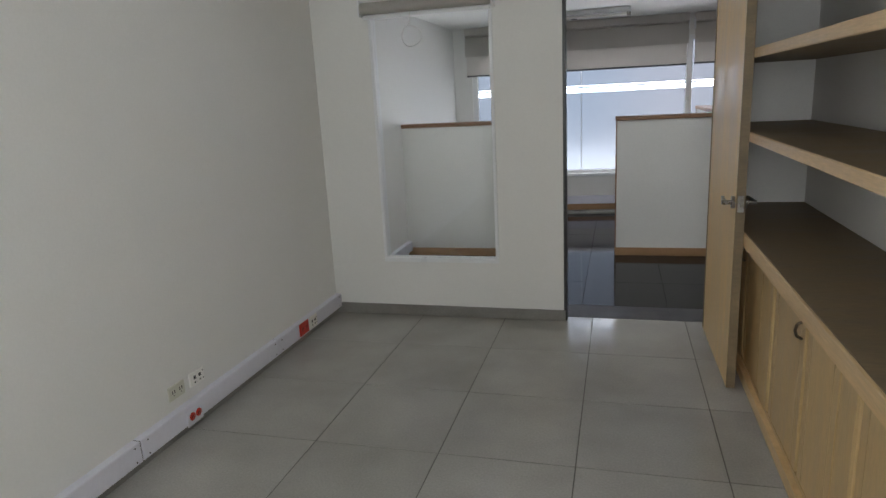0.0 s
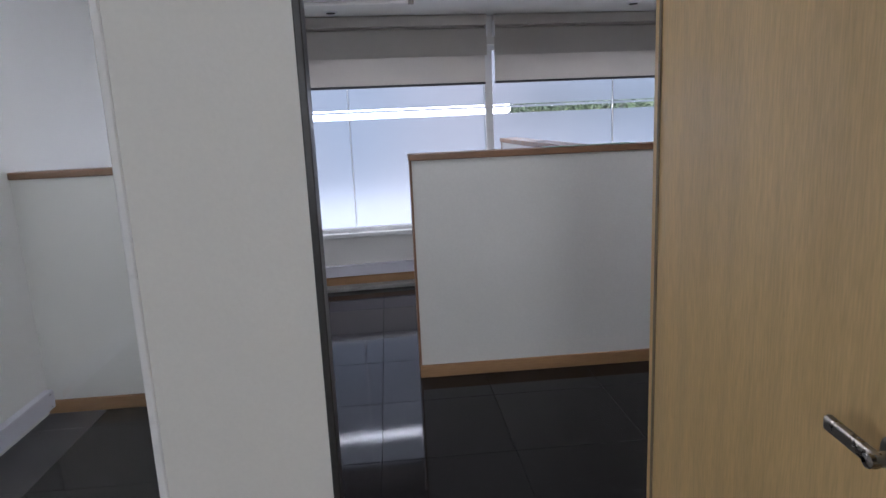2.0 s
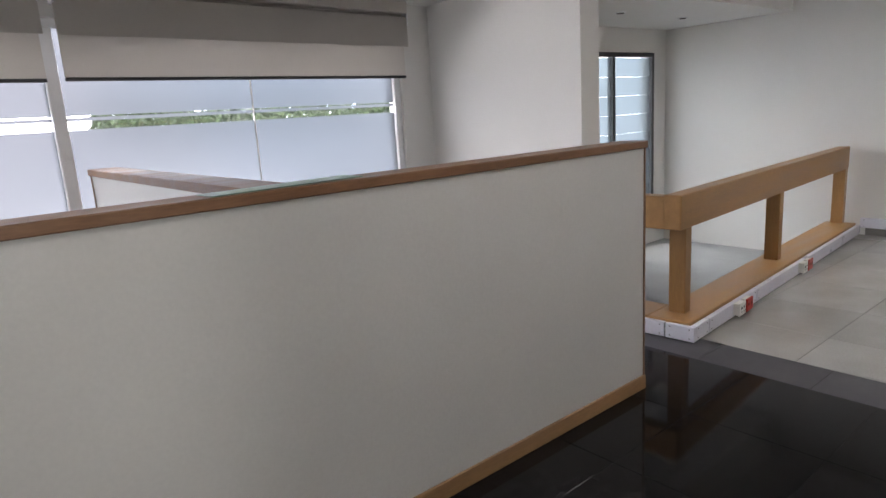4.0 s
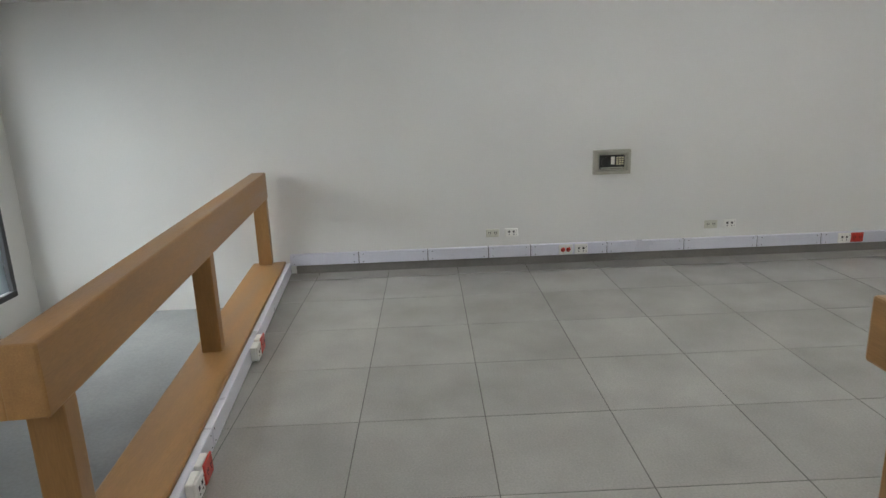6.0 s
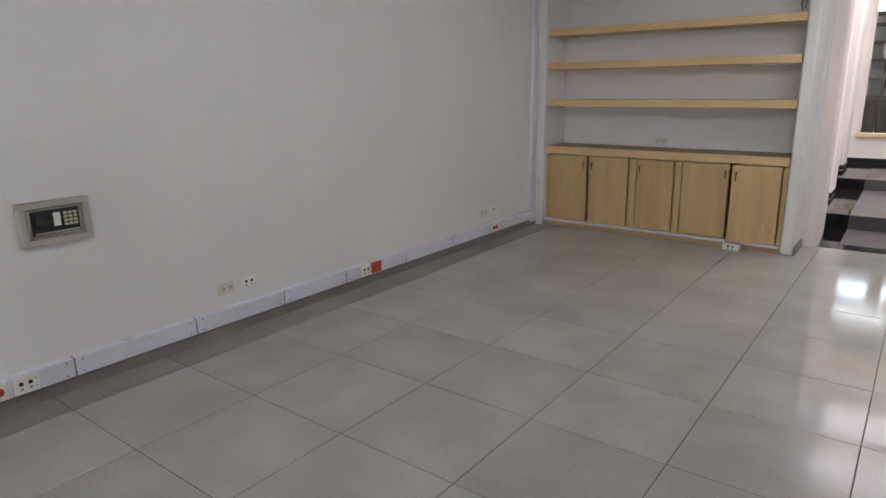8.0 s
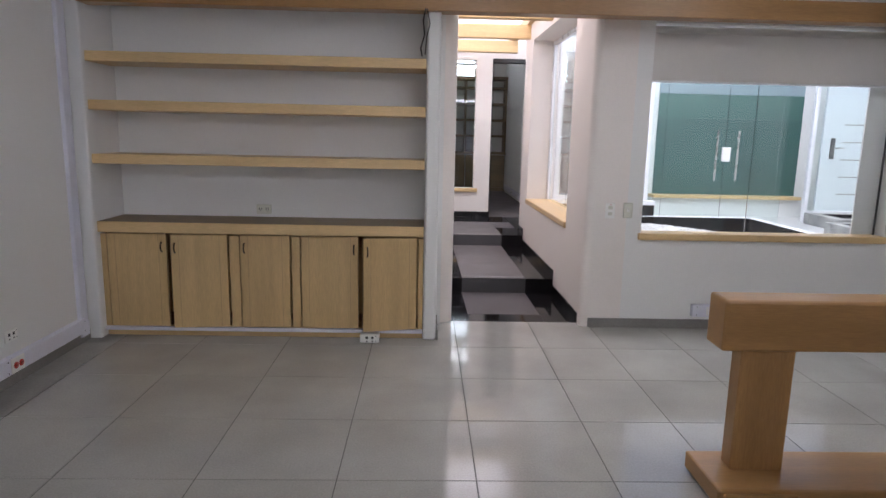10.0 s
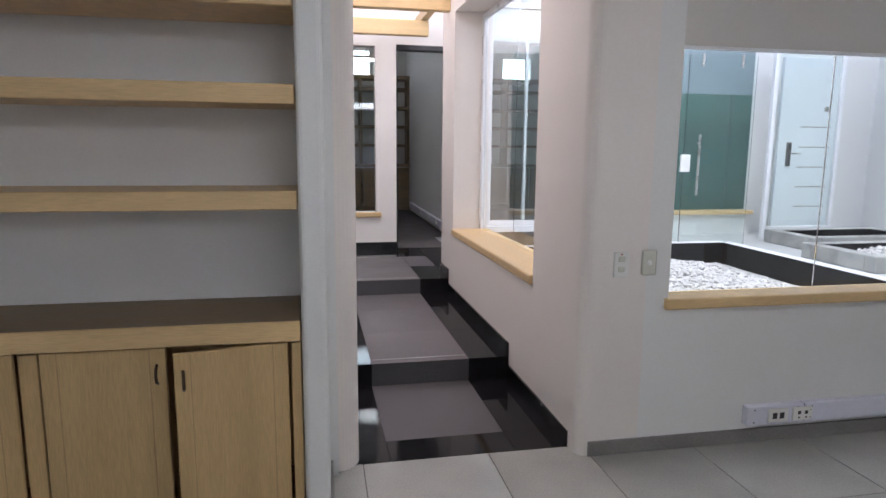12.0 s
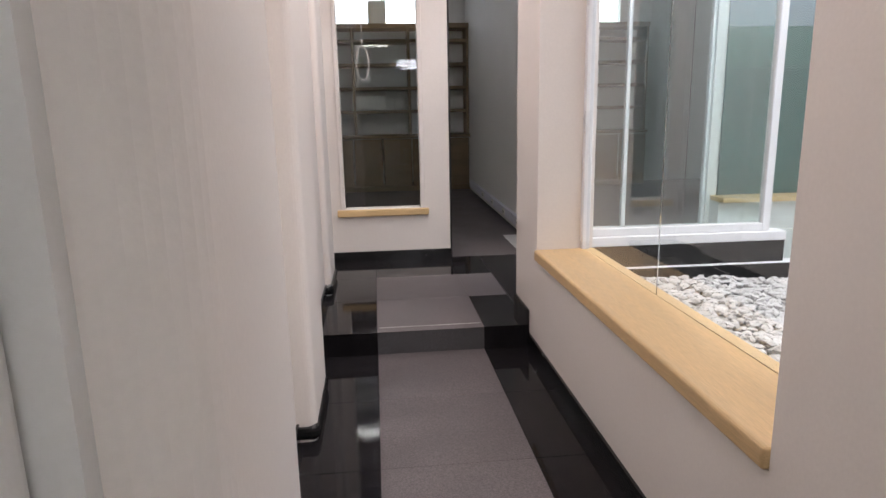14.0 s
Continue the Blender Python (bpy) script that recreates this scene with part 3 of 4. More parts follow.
def rail(m, length, posts, label, turn_back=0.0, trunk=True, base_h=.12):
    r = thing("railing", m, label, "railing", "railings")
    part("base_plank", B(0, length, .012, .29, .0, base_h, bevel=.008, seg=2), RAILWOOD, r, "wide wooden base plank")
    part("top_beam", B(.06, length, .11, .225, .68, .90, bevel=.008, seg=2), RAILWOOD, r, "broad wooden top beam")
    for x in posts:
        part("post", B(x, x + .085, .115, .225, base_h, .68, bevel=.006, seg=2), POSTWOOD, r)
    if turn_back:
        part("base_plank", B(.0, .29, .292, turn_back, .0, base_h, bevel=.008, seg=2), RAILWOOD, r, "wide wooden base plank")
        part("top_beam", B(.06, .155, .216, turn_back, .68, .89, bevel=.008, seg=2), RAILWOOD, r, "broad wooden top beam")
    return r


r1 = rail(pose(6.25, 1.965, 0, 0, 0, 4.6), 3.83, (.145, 1.85, 3.74), "varnished wooden railing round the sunken floor", .84)
tr = thing("cable_trunking", pose(6.25, 1.965, 0, 0, 0, 4.6), "white cable trunking along the railing base", "trunking", "trunking")
# black backing: the shade in the cover joints is put into its colour
part("tray", B(.004, 3.82, -.02, .008, .012, .10), DARK, tr, "black backing that gives the cover joints their shade")
for a, b in ((0, .19), (.196, 1.0), (1.006, 2.1), (2.106, 3.2), (3.206, 3.83)):
    c = part("cover", B(a, b, -.028, .01, .008, .105, bevel=.004), PLASTIC, tr)
    for x in (a + .03, b - .03):
        for z in (.028, .086):
            part("screw", C((x, -.0295, z), (x, -.027, z), .004, 8), DARK, c)
for a, b in ((-.028, .16), (.166, .8)):
    c = part("end_cover", B(-.03, -.001, a, b, .008, .105, bevel=.004), PLASTIC, tr)
    for y in (a + .03, b - .03):
        for z in (.028, .086):
            part("screw", C((-.0315, y, z), (-.029, y, z), .004, 8), DARK, c)
# same black backing for the joint shade of the end covers
part("tray", B(-.022, -.004, -.02, .79, .012, .10), DARK, tr, "black backing that gives the cover joints their shade")

r2 = thing("railing", pose(6.47, -3.17, 0, 0, 0, 180), "varnished wooden railing end beside the dark floor", "railing", "railings")
part("base_plank", B(.0, 2.6, 0, .34, .02, .10, bevel=.01, seg=2), RAILWOOD, r2, "wide wooden base plank")
part("base_block", B(.02, .33, -.012, .005, .0, .085, bevel=.004), POSTWOOD, r2, "wooden end block")
part("top_beam", B(.02, 2.6, .13, .29, .645, .862, bevel=.012, seg=2), RAILWOOD, r2, "broad wooden top beam")
for x in (.12, 1.3, 2.4):
    part("post", B(x, x + .23, .16, .25, .10, .645, bevel=.008, seg=2), POSTWOOD, r2)
part("foot_strip", B(.3, 2.6, .02, .32, 0, .02), SKIRTWOOD, r2)

# ---- things: trunking, sockets, switches, safe ----


def trunking(m, cuts, label):
    """Cable trunking along local x, facing -y."""
    t = thing("cable_trunking", m, label, "trunking", "trunking")
    # near-black strip behind the covers stands in for shade in their joints
    part("tray", B(cuts[0] + .004, cuts[-1] - .004, -.038, -.002, .049, .141), DARK, t, "black backing that gives the cover joints their shade")
    for a, b in zip(cuts, cuts[1:]):
        c = part("cover", B(a + .003, b - .003, -.045, -.001, .045, .145, bevel=.004), PLASTIC, t)
        for x in (a + .04, b - .04):
            for z in (.062, .128):
                part("screw", C((x, -.0465, z), (x, -.044, z), .004, 8), DARK, c)
    return t


SW = pose(10.1, 2.2, .032, 0, 0, -90)      # along the safe wall, facing the hall; local x runs towards the shelves
trunking(SW, (-.05, .55, 1.15, 1.68, 2.05, 2.72, 3.4, 4.05, 4.62, 5.3, 5.95, 6.6, 7.43), "white cable trunking along the foot of the long wall")
OW = pose(OX0, OYW - .015, 0, 0, 0, 90)
trunking(pose(OX0, -4.6, 0, 0, 0, 90), (0, 1.2, 2.4, 3.6, 4.545), "white cable trunking along the office wall")
trunking(pose(OX0, .15, 0, 0, 0, 90), (0, .8, 1.55), "white cable trunking along the wall by the half wall")
trunking(pose(5.53, BACK, .06, 0, 0, 180), (0, .33, 1.9, 2.2), "white cable trunking under the patio window")
solid("baseboard_safe", B(10.08, 10.099, -5.3, 2.2, 0, .076), SKIRT_GREY, "grey tile skirting under trunking", "skirting")
solid("baseboard_switch", B(OX1 + .17, 6.36, BACK + .001, BACK + .014, 0, .075, bevel=.003), SKIRT_GREY, "grey tile skirting", "skirting")
solid("baseboard_jamb", B(7.555, 7.618, -5.796, -5.785, 0, .075), SKIRT_GREY, "grey tile skirting at the foot of the jamb", "skirting")
solid("baseboard_pier", B(7.575, 7.5855, -5.77, -5.36, 0, .075), SKIRT_GREY, "grey tile skirting", "skirting")
vt = thing("vertical_trunking", pose(10.1, -5.22, .0, 0, 0, -90), "white vertical cable trunking in the corner", "trunking")
part("cover", B(-.045, .045, -.03, -.001, .15, 2.34, bevel=.004), PLASTIC, vt)
part("elbow", B(-.05, .05, -.036, -.001, .045, .149, bevel=.004), PLASTIC, vt)


def duplex(name, m, plate, slots, label, w=.115, h=.072, rounded=.012):
    """A socket plate facing local -y, its centre at the origin."""
    s = thing(name, m, label, "socket", "wall sockets")
    part("plate", B(-w / 2, w / 2, -.011, 0, -h / 2, h / 2, bevel=rounded * .5, seg=3), plate, s)
    for x, z, a, b in slots:
        part("slot", B(x - a, x + a, -.0125, -.0105, z - b, z + b, bevel=.001), DARK, s)
    return s


def round_pair(m, plate, dots, label):
    s = thing("power_socket", m, label, "socket", "trunking sockets")
    part("plate", B(-.06, .06, -.008, 0, -.045, .045, bevel=.003), plate, s)
    for x in (-.024, .024):
        o = part("outlet", C((x, -.0115, 0), (x, -.007, 0), .02, 20), dots, s)
        for dx in (-.006, .006):
            part("slot", B(x + dx - .0015, x + dx + .0015, -.0125, -.0112, -.006, .006), DARK, o)
    return s


POWER = [(sx * .026 + d, z, .003, .009) for sx in (-1, 1) for d in (-.008, .008) for z in (0.004,)] + [(-.026, -.013, .003, .003), (.026, -.013, .003, .003)]
DATA = [(-.02, .008, .009, .009), (.02, .008, .009, .009), (-.02, -.018, .006, .004), (.02, -.018, .006, .004), (.045, .02, .003, .003), (.045, -.02, .003, .003)]


def on_safe(y, z, off=0.0):
    return pose(10.1 - off, y, z, 0, 0, -90)


for y in (.478, -1.443, -4.30):
    duplex("wall_socket", on_safe(y, .29), IVORY, POWER, "ivory double power socket on the white wall")
    duplex("data_socket", on_safe(y - .165, .29), PLATE, DATA, "white data socket with dark ports")
for y in (-.155, -4.44):
    round_pair(on_safe(y, .127, .045), PLATE, RED, "white socket plate with two red outlets on the trunking")
for y in (-.29, -2.62):
    duplex("trunk_socket", on_safe(y, .127, .045), PLATE, DATA, "white data plate on the trunking", .115, .09)
duplex("red_socket", on_safe(-2.735, .129, .045), RED, POWER, "red power socket on the trunking", .11, .085)

for y in (-1.89,):
    duplex("wall_socket", pose(OX0, y, .23, 0, 0, 90), IVORY, POWER, "ivory double power socket on the office wall")
    duplex("data_socket", pose(OX0, y + .155, .23, 0, 0, 90), PLATE, DATA, "white data socket with dark ports")
round_pair(pose(OX0 + .045, -1.84, .085, 0, 0, 90), PLASTIC, RED, "two red outlets on the office trunking")
duplex("red_socket", pose(OX0 + .045, -.68, .1, 0, 0, 90), RED, POWER, "red power socket on the office trunking", .12, .085)
duplex("data_socket", pose(OX0 + .045, -.55, .1, 0, 0, 90), PLATE, DATA, "white data plate on the office trunking", .11, .085)
RM = pose(6.25, 1.965, 0, 0, 0, 4.6)
for x in (.62, 1.95):
    for dx, name, plate, slots, label in ((0, "trunk_socket", PLATE, DATA, "white socket box standing proud of the railing trunking"),
                                          (.13, "red_socket", RED, POWER, "red socket box standing proud of the railing trunking")):
        so = duplex(name, RM @ pose(x + dx, -.062, .066), plate, slots, label, .112, .092)
        part("box", B(-.05, .05, .0005, .034, -.042, .042, bevel=.004), PLATE, so, "white back box")
duplex("trunk_socket", pose(5.36, BACK + .045, .155, 0, 0, 180), PLATE, [(-.02, 0, .013, .016), (.02, 0, .013, .016)], "white double outlet on the trunking")
duplex("data_socket", pose(5.22, BACK + .045, .155, 0, 0, 180), PLATE, DATA, "white data plate on the trunking")
duplex("wall_socket", pose(8.93, -5.77, .905, 0, 0, 180), IVORY, POWER, "ivory double socket behind the countertop")
so = duplex("floor_socket", pose(8.07, -5.275, .033, 0, 0, 180), PLATE, DATA, "white socket box on the floor under the ajar door", .14, .062)
part("box", B(-.066, .066, .0005, .10, -.029, .029, bevel=.004), PLATE, so, "white back box")

sw = thing("switch_plate", pose(6.235, BACK, .945, 0, 0, 180), "white plate with a switch and a socket", "switch")
part("plate", B(-.037, .037, -.01, 0, -.06, .06, bevel=.005, seg=3), PLATE, sw)
part("rocker", B(-.017, .017, -.014, -.009, .012, .038, bevel=.003), IVORY, sw)
part("rocker", B(-.017, .017, -.014, -.009, -.036, -.012, bevel=.003), IVORY, sw)
part("pilot_light", C((0, -.0125, .048), (0, -.0095, .048), .004, 10), RED, sw, "tiny red pilot light")
sw = thing("switch_plate", pose(6.095, BACK, .95, 0, 0, 180), "ivory light switch with rounded corners", "switch")
part("plate", B(-.036, .036, -.012, 0, -.06, .06, bevel=.011, seg=4), IVORY, sw)
part("button", C((0, -.016, 0), (0, -.011, 0), .012, 20), PLATE, sw)

safe = thing("wall_safe", pose(10.1, -.545, .873, 0, 0, -90), "beige wall safe with a black keypad panel", "safe")
w, h = .158, .103
bm = bmesh.new()
for a in ((-w, w, h - .03, h), (-w, w, -h, -h + .03)):
    bx(bm, a[0], a[1], -.05, -.001, a[2], a[3], bevel=.004)
for a in ((-w, -w + .03), (w - .03, w)):
    bx(bm, a[0], a[1], -.05, -.001, -h + .03, h - .03, bevel=.004)
part("frame", bm, SAFE_PAINT, safe)
part("door", B(-w + .034, w - .034, -.035, -.002, -h + .034, h - .034, bevel=.003), SAFE_PAINT, safe)
pn = part("keypad_panel", B(-.108, .106, -.044, -.034, -.058, .060, bevel=.004), DARK, safe, "glossy black keypad panel")
part("knob", C((-.06, -.062, .004), (-.06, -.043, .004), .036, 24), DARK, pn, "round black knob")
part("display", B(-.012, .02, -.046, -.0435, -.02, .045, bevel=.001), PLATE, pn, "white label strip")
for i in range(3):
    for j in range(4):
        part("button", B(.034 + i * .022, .051 + i * .022, -.0475, -.0435, .030 - j * .018, .043 - j * .018, bevel=.001), BUTTON, pn)
part("strip", B(-.1, .1, -.0455, -.0435, -.054, -.043), SAFE_PAINT, pn)


def fill_panel(name, m, w, d, mat, label):
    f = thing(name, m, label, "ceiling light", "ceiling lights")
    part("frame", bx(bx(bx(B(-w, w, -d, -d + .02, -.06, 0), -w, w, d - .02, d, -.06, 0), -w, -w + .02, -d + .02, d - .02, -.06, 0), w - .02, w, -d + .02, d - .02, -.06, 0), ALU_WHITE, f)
    part("diffuser", B(-w + .02, w - .02, -d + .02, d - .02, -.05, -.03), mat, f, "glowing fill surface")
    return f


# added fill panels that brighten the rooms; no such fixtures are known here
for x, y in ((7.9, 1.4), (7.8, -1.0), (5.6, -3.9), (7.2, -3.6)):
    fill_panel("ceiling_light", pose(x, y, HALL_TOP), .3, .3, FILL_HALL, "white square fill panel added on the unseen hall ceiling")
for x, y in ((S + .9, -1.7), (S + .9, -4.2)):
    fill_panel("ceiling_light", pose(x, y, 2.75), .6, .3, FILL_OFFICE, "dim white fill panel added on the unseen office ceiling")
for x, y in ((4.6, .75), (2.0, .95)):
    fill_panel("ceiling_light", pose(x, y, 2.36), .6, .15, FILL_FRONT, "white fill panel added on the front ceiling")
# slim batten lights by the windows, switched off
for x in (1.98, 5.4):
    b = thing("batten_light", pose(x, 3.0, 2.36), "slim unlit fluorescent batten on the ceiling", "ceiling light", "battens")
    part("body", B(-.75, .75, -.03, .03, -.05, 0, bevel=.006), ALU_WHITE, b)
    part("tube", C((-.72, 0, -.068), (.72, 0, -.068), .014, 14), PLATE, b, "unlit white tube")
    for s in (-.75, .71):
        part("lamp_holder", B(s, s + .04, -.02, .02, -.09, -.05, bevel=.004), NICKEL, b)


def spot(x, y, z):
    s = thing("spotlight", pose(x, y, z), "small recessed ceiling spotlight", "spotlight", "spotlights")
    bm = bmesh.new()
    bmesh.ops.create_cone(bm, cap_ends=True, segments=28, radius1=.05, radius2=.058, depth=.008, matrix=Matrix.Translation((0, 0, -.004)))
    part("ring", bm, ALU_WHITE, s)
    part("bulb", C((0, 0, -.012), (0, 0, -.007), .036, 24), DARK, s, "dark unlit reflector")


for x, y, z in ((2.1, 3.75, 2.36), (4.6, 3.75, 2.36), (8.1, 3.75, 2.30), (9.2, 3.75, 2.30), (7.2, 3.75, 2.30)):
    spot(x, y, z)

# ---- the passage: steps, skirting, sill, beams ----
askew(solid("floor_passage", bx(bx(B(6.42, 7.66, -6.86, -5.86, -.1, -.004), 6.42, 7.66, -8.72, -6.86, -.1, .141), 5.6, 7.7, -10.53, -8.72, -.1, .276), GROUT_DARK,
      "stepped passage floor of black and grey stone", "floor"), PASSAGE)
bm = bmesh.new()
pas = bpy.data.objects["floor_passage"]
SLABS = []
for y0, y1, z in ((-6.86, -5.86, 0), (-8.72, -6.88, .145), (-10.52, -8.74, .28)):
    xs = (6.425, 6.69, 7.31, 7.655)
    ya = y1 - .22 if z == 0 else y1
    n = max(1, round((ya - y0) / .62))
    for i in range(n):
        c, d = y0 + (ya - y0) * i / n, y0 + (ya - y0) * (i + 1) / n
        for k in range(3):
            wide = z > .2 and k == 0 and 0 < i < n - 1
            SLABS.append((xs[k], xs[k + 1], c, d, z, RUNNER if (k == 1 or wide) and not (z > .2 and i == 0) else BLACK))
    if z == 0:
        for k in range(3):
            SLABS.append((xs[k], xs[k + 1], ya, y1, z, BLACK))
SLABS.append((5.65, 6.42, -10.52, -9.08, .28, BLACK))
for x0, x1, y0, y1, z, mt in SLABS:
    ob = part("slab", B(x0 + .001, x1 - .001, y0 + .001, y1 - .001, z - .0038, z, bevel=.001), mt, pas)
for y, z0, z1 in ((-6.86, 0, .145), (-8.72, .145, .28)):
    for a, b, mt in ((6.425, 6.69, BLACK), (6.69, 7.31, FLAMED), (7.31, 7.655, BLACK)):
        part("riser", B(a, b, y - .002, y + .016, z0, z1 - .004), mt, pas)
        part("nosing", B(a, b, y - .022, y + .018, z1 - .0038, z1, bevel=.001), mt if mt is BLACK else RUNNER, pas)
    part("nosing_strip", B(6.70, 7.30, y - .06, y - .052, z1, z1 + .002), KERB, pas, "pale anti-slip strip")
bm = bmesh.new()
for a, b, z in ((-6.85, -5.85, 0), (-8.71, -6.85, .145), (-9.07, -8.71, .28)):
    bx(bm, 6.421, 6.433, a, b, z + .001, z + .085)
for a, b, z0, z1 in ((-6.862, -6.85, .085, .23), (-8.722, -8.71, .23, .365)):
    bx(bm, 6.421, 6.433, a, b, z0, z1)
askew(solid("baseboard_passage", bm, SKIRT_BLACK, "black stone skirting following the steps", "skirting"), PASSAGE)
bm = bmesh.new()
bx(bm, 6.665, 7.66, -10.518, -10.506, .281, .36)
bx(bm, 7.648, 7.659, -6.85, -6.9, .001, .085)
bx(bm, 7.648, 7.659, -8.71, -6.91, .146, .23)
bx(bm, 7.648, 7.659, -10.5, -8.72, .281, .36)
for y0, y1, x0, z in ((-8.3, -7.75, 7.575, .145), (-10.0, -9.5, 7.615, .28)):
    bx(bm, x0 - .01, 7.69, y0 - .01, y1 + .01, z + .001, z + .08, bevel=.03, seg=3)
askew(solid("baseboard_passage_left", bm, SKIRT_BLACK, "black stone skirting round the pilasters", "skirting"), PASSAGE)

sill = thing("window_sill", PASSAGE @ pose(6.42, -6.45, .70), "pale oak sill of the deep passage window", "sill")
part("board", B(-.33, .018, -2.11, .0, 0, .06, bevel=.012, seg=3), OAK_Y, sill)
pw = thing("window_4", PASSAGE @ pose(6.15, -6.45, .76), "frameless clear glass window with a white end profile", "window")
for a, b in ((-2.11, -1.18), (-1.178, 0)):
    ob = part("pane", B(0, .01, a, b, 0, 1.845), PANE, pw, "clear glass")
    ob.visible_shadow = False
part("window_frame", B(-.02, .03, -2.11, -2.07, 0, 1.845, bevel=.004), ALU_WHITE, pw, "white end profile")
part("window_frame", B(-.02, .03, -2.07, 0, 1.805, 1.845, bevel=.004), ALU_WHITE, pw, "white top profile")

ew = thing("window_5", PASSAGE @ pose(6.88, -10.52, .72), "tall inner window with an oak sill", "window")
part("window_sill", B(-.03, .73, -.1, .03, -.06, -.002, bevel=.006), OAK_H, ew, "pale oak sill")
bm = bmesh.new()
bx(bm, 0, .035, -.1, .02, 0, 1.92, bevel=.004)
bx(bm, .665, .70, -.1, .02, 0, 1.92, bevel=.004)
bx(bm, .035, .665, -.1, .02, 1.88, 1.92, bevel=.004)
part("window_frame", bm, PAINT_WARMLIT, ew, "white frame")
ob = part("pane", B(.035, .665, -.06, -.052, 0, 1.88), PANE_GREEN, ew, "slightly green glass")
ob.visible_shadow = False
cl = [(.47 + .05 * math.sin(a), .0, 1.30 - .26 * (1 - math.cos(a)) / 2) for a in np.linspace(0, 2 * math.pi, 15)]
part("cord", sweep([(.47, 0, 1.85)] + cl, .004, 6), CORD, ew, "white blind cord in a loop")
df = thing("door_frame", PASSAGE @ pose(5.92, -10.52, .28), "dark head of an open doorway", "door frame")
part("head", B(0, .75, -.12, .01, 2.29, 2.35, bevel=.004), JAMB, df)
part("jamb", B(.735, .75, -.12, .005, 0, 2.29, bevel=.003), JAMB, df)

# wooden beams under the glass roof of the passage
for i in range(4):
    y = -6.2 - i * 1.3
    b = thing("roof_beam", (6.42, y, 2.66), "pale wooden roof beam under the skylight", "beam", "roof beams")
    part("timber", B(0, 1.24, -.05, .05, 0, .16, bevel=.006), OAK_H, b)
solid("beam_passage_side", B(6.422, 6.50, -10.5, -5.9, 2.825, 2.93, bevel=.004), OAK_Y, "pale wooden wall plate", "beam", "")

# ---- the study beyond the passage ----
st = thing("bookcase", (5.9, -15.2, .28), "tall dark oak bookcase with base cabinets", "bookcase")
part("worktop", B(0, 2.7, -.05, .02, .82, .87, bevel=.004), OAK_DULL, st)
part("worktop_back", B(0, 2.7, -.5, -.05, .82, .87), OAK_DULL, st)
part("plinth", B(0, 2.7, -.5, -.03, 0, .08), OAK_DULL, st)
for i in range(6):
    d = part("door", B(.02 + i * .45, .45 + i * .45, -.02, 0, .09, .81, bevel=.004), OAK_DULL, st)
    part("handle", C((.4 + i * .45, .02, .68), (.4 + i * .45, .02, .76), .006, 8), NICKEL, d)
for z in (1.2, 1.55, 1.9, 2.25):
    part("shelf", B(0, 2.7, -.5, -.12, z, z + .05, bevel=.003), OAK_DULL, st)
part("top", B(0, 2.7, -.5, -.06, 2.45, 2.52, bevel=.003), OAK_DULL, st)
for x in (.0, .9, 1.75, 2.66):
    part("upright", B(x, x + .04, -.5, -.1, .87, 2.45, bevel=.003), OAK_DULL, st)
for x, z, w_, h_ in ((1.3, 1.26, .5, .25), (2.0, .88, .35, .3)):
    bxs = thing("paper_box", (5.9 + x, -15.45, .28 + z), "pale cardboard box on the bookcase", "box", "boxes")
    part("carton", B(0, w_, -.1, .12, 0, h_ * .82, bevel=.004), PLATE, bxs)
    part("lid", B(-.006, w_ + .006, -.106, .126, h_ * .82, h_, bevel=.004), FABRIC_PALE, bxs)
hl = thing("hanging_light", (7.3, -12.6, 2.72), "lit fluorescent tube hanging in the study", "ceiling light")
part("tube", C((-.55, 0, 0), (.55, 0, 0), .018, 14), TUBE, hl, "lit white tube")
part("body", B(-.6, .6, -.04, .04, .022, .06, bevel=.004), ALU_WHITE, hl)
for x in (-.4, .4):
    part("rod", C((x, 0, .06), (x, 0, .78), .006, 8), STEEL, hl)
trunking(pose(5.9, -15.0, .30, 0, 0, 90), (0, 1.1, 2.2, 3.3, 4.3), "white cable trunking along the study wall")
for i in range(4):
    duplex("data_socket", pose(5.945, -11.4 - i * .75, .395, 0, 0, 90), PLATE, POWER, "socket on the study trunking")

# ---- the patio ----
solid("floor_patio", B(-.6, 6.1, -11.4, -5.89, -.1, .28), PATIO, "white patio paving", "floor")
wall("wall_patio_back", "y", -11.5, .12, -.6, 5.76, .28, 3.9, [(4.0, 5.7, .28, 2.9)], PAINT, "white patio wall")
wall("wall_patio_west", "x", -.7, .12, -11.5, -5.89, .28, 3.9, [], PAINT, "white patio wall")
wall("wall_patio_north", "y", BACK - .15, .012, -.6, 4.2, .28, 3.9, [], PAINT, "white patio wall")
solid("patio_inner_wall", B(1.5, 3.96, -11.379, -11.2, .28, .57), PAINT, "white low wall under the green glazing", "wall")
solid("trim_patio_sill", B(1.5, 3.96, -11.379, -11.12, .571, .62, bevel=.004), OAK_H, "pale wooden sill", "sill")
# added flat bands coloured like the dim interior behind greenish glass
gp = thing("green_panel", (1.5, -11.36, .621), "flat panels standing in for a dim room behind greenish glass", "panel")
part("panel", B(0, 2.4, -.012, .01, 0, 1.24, bevel=.003), DIMGREEN, gp, "lower band in the dim room's dark green tone")
part("panel", B(0, 2.4, -.012, .004, 1.242, 1.63, bevel=.003), GREENBAND, gp, "middle band in the dim room's paler green tone")
part("panel", B(0, 2.4, -.012, .001, 1.632, 2.4, bevel=.003), GREYBAND, gp, "upper band in the dim room's grey blue tone")
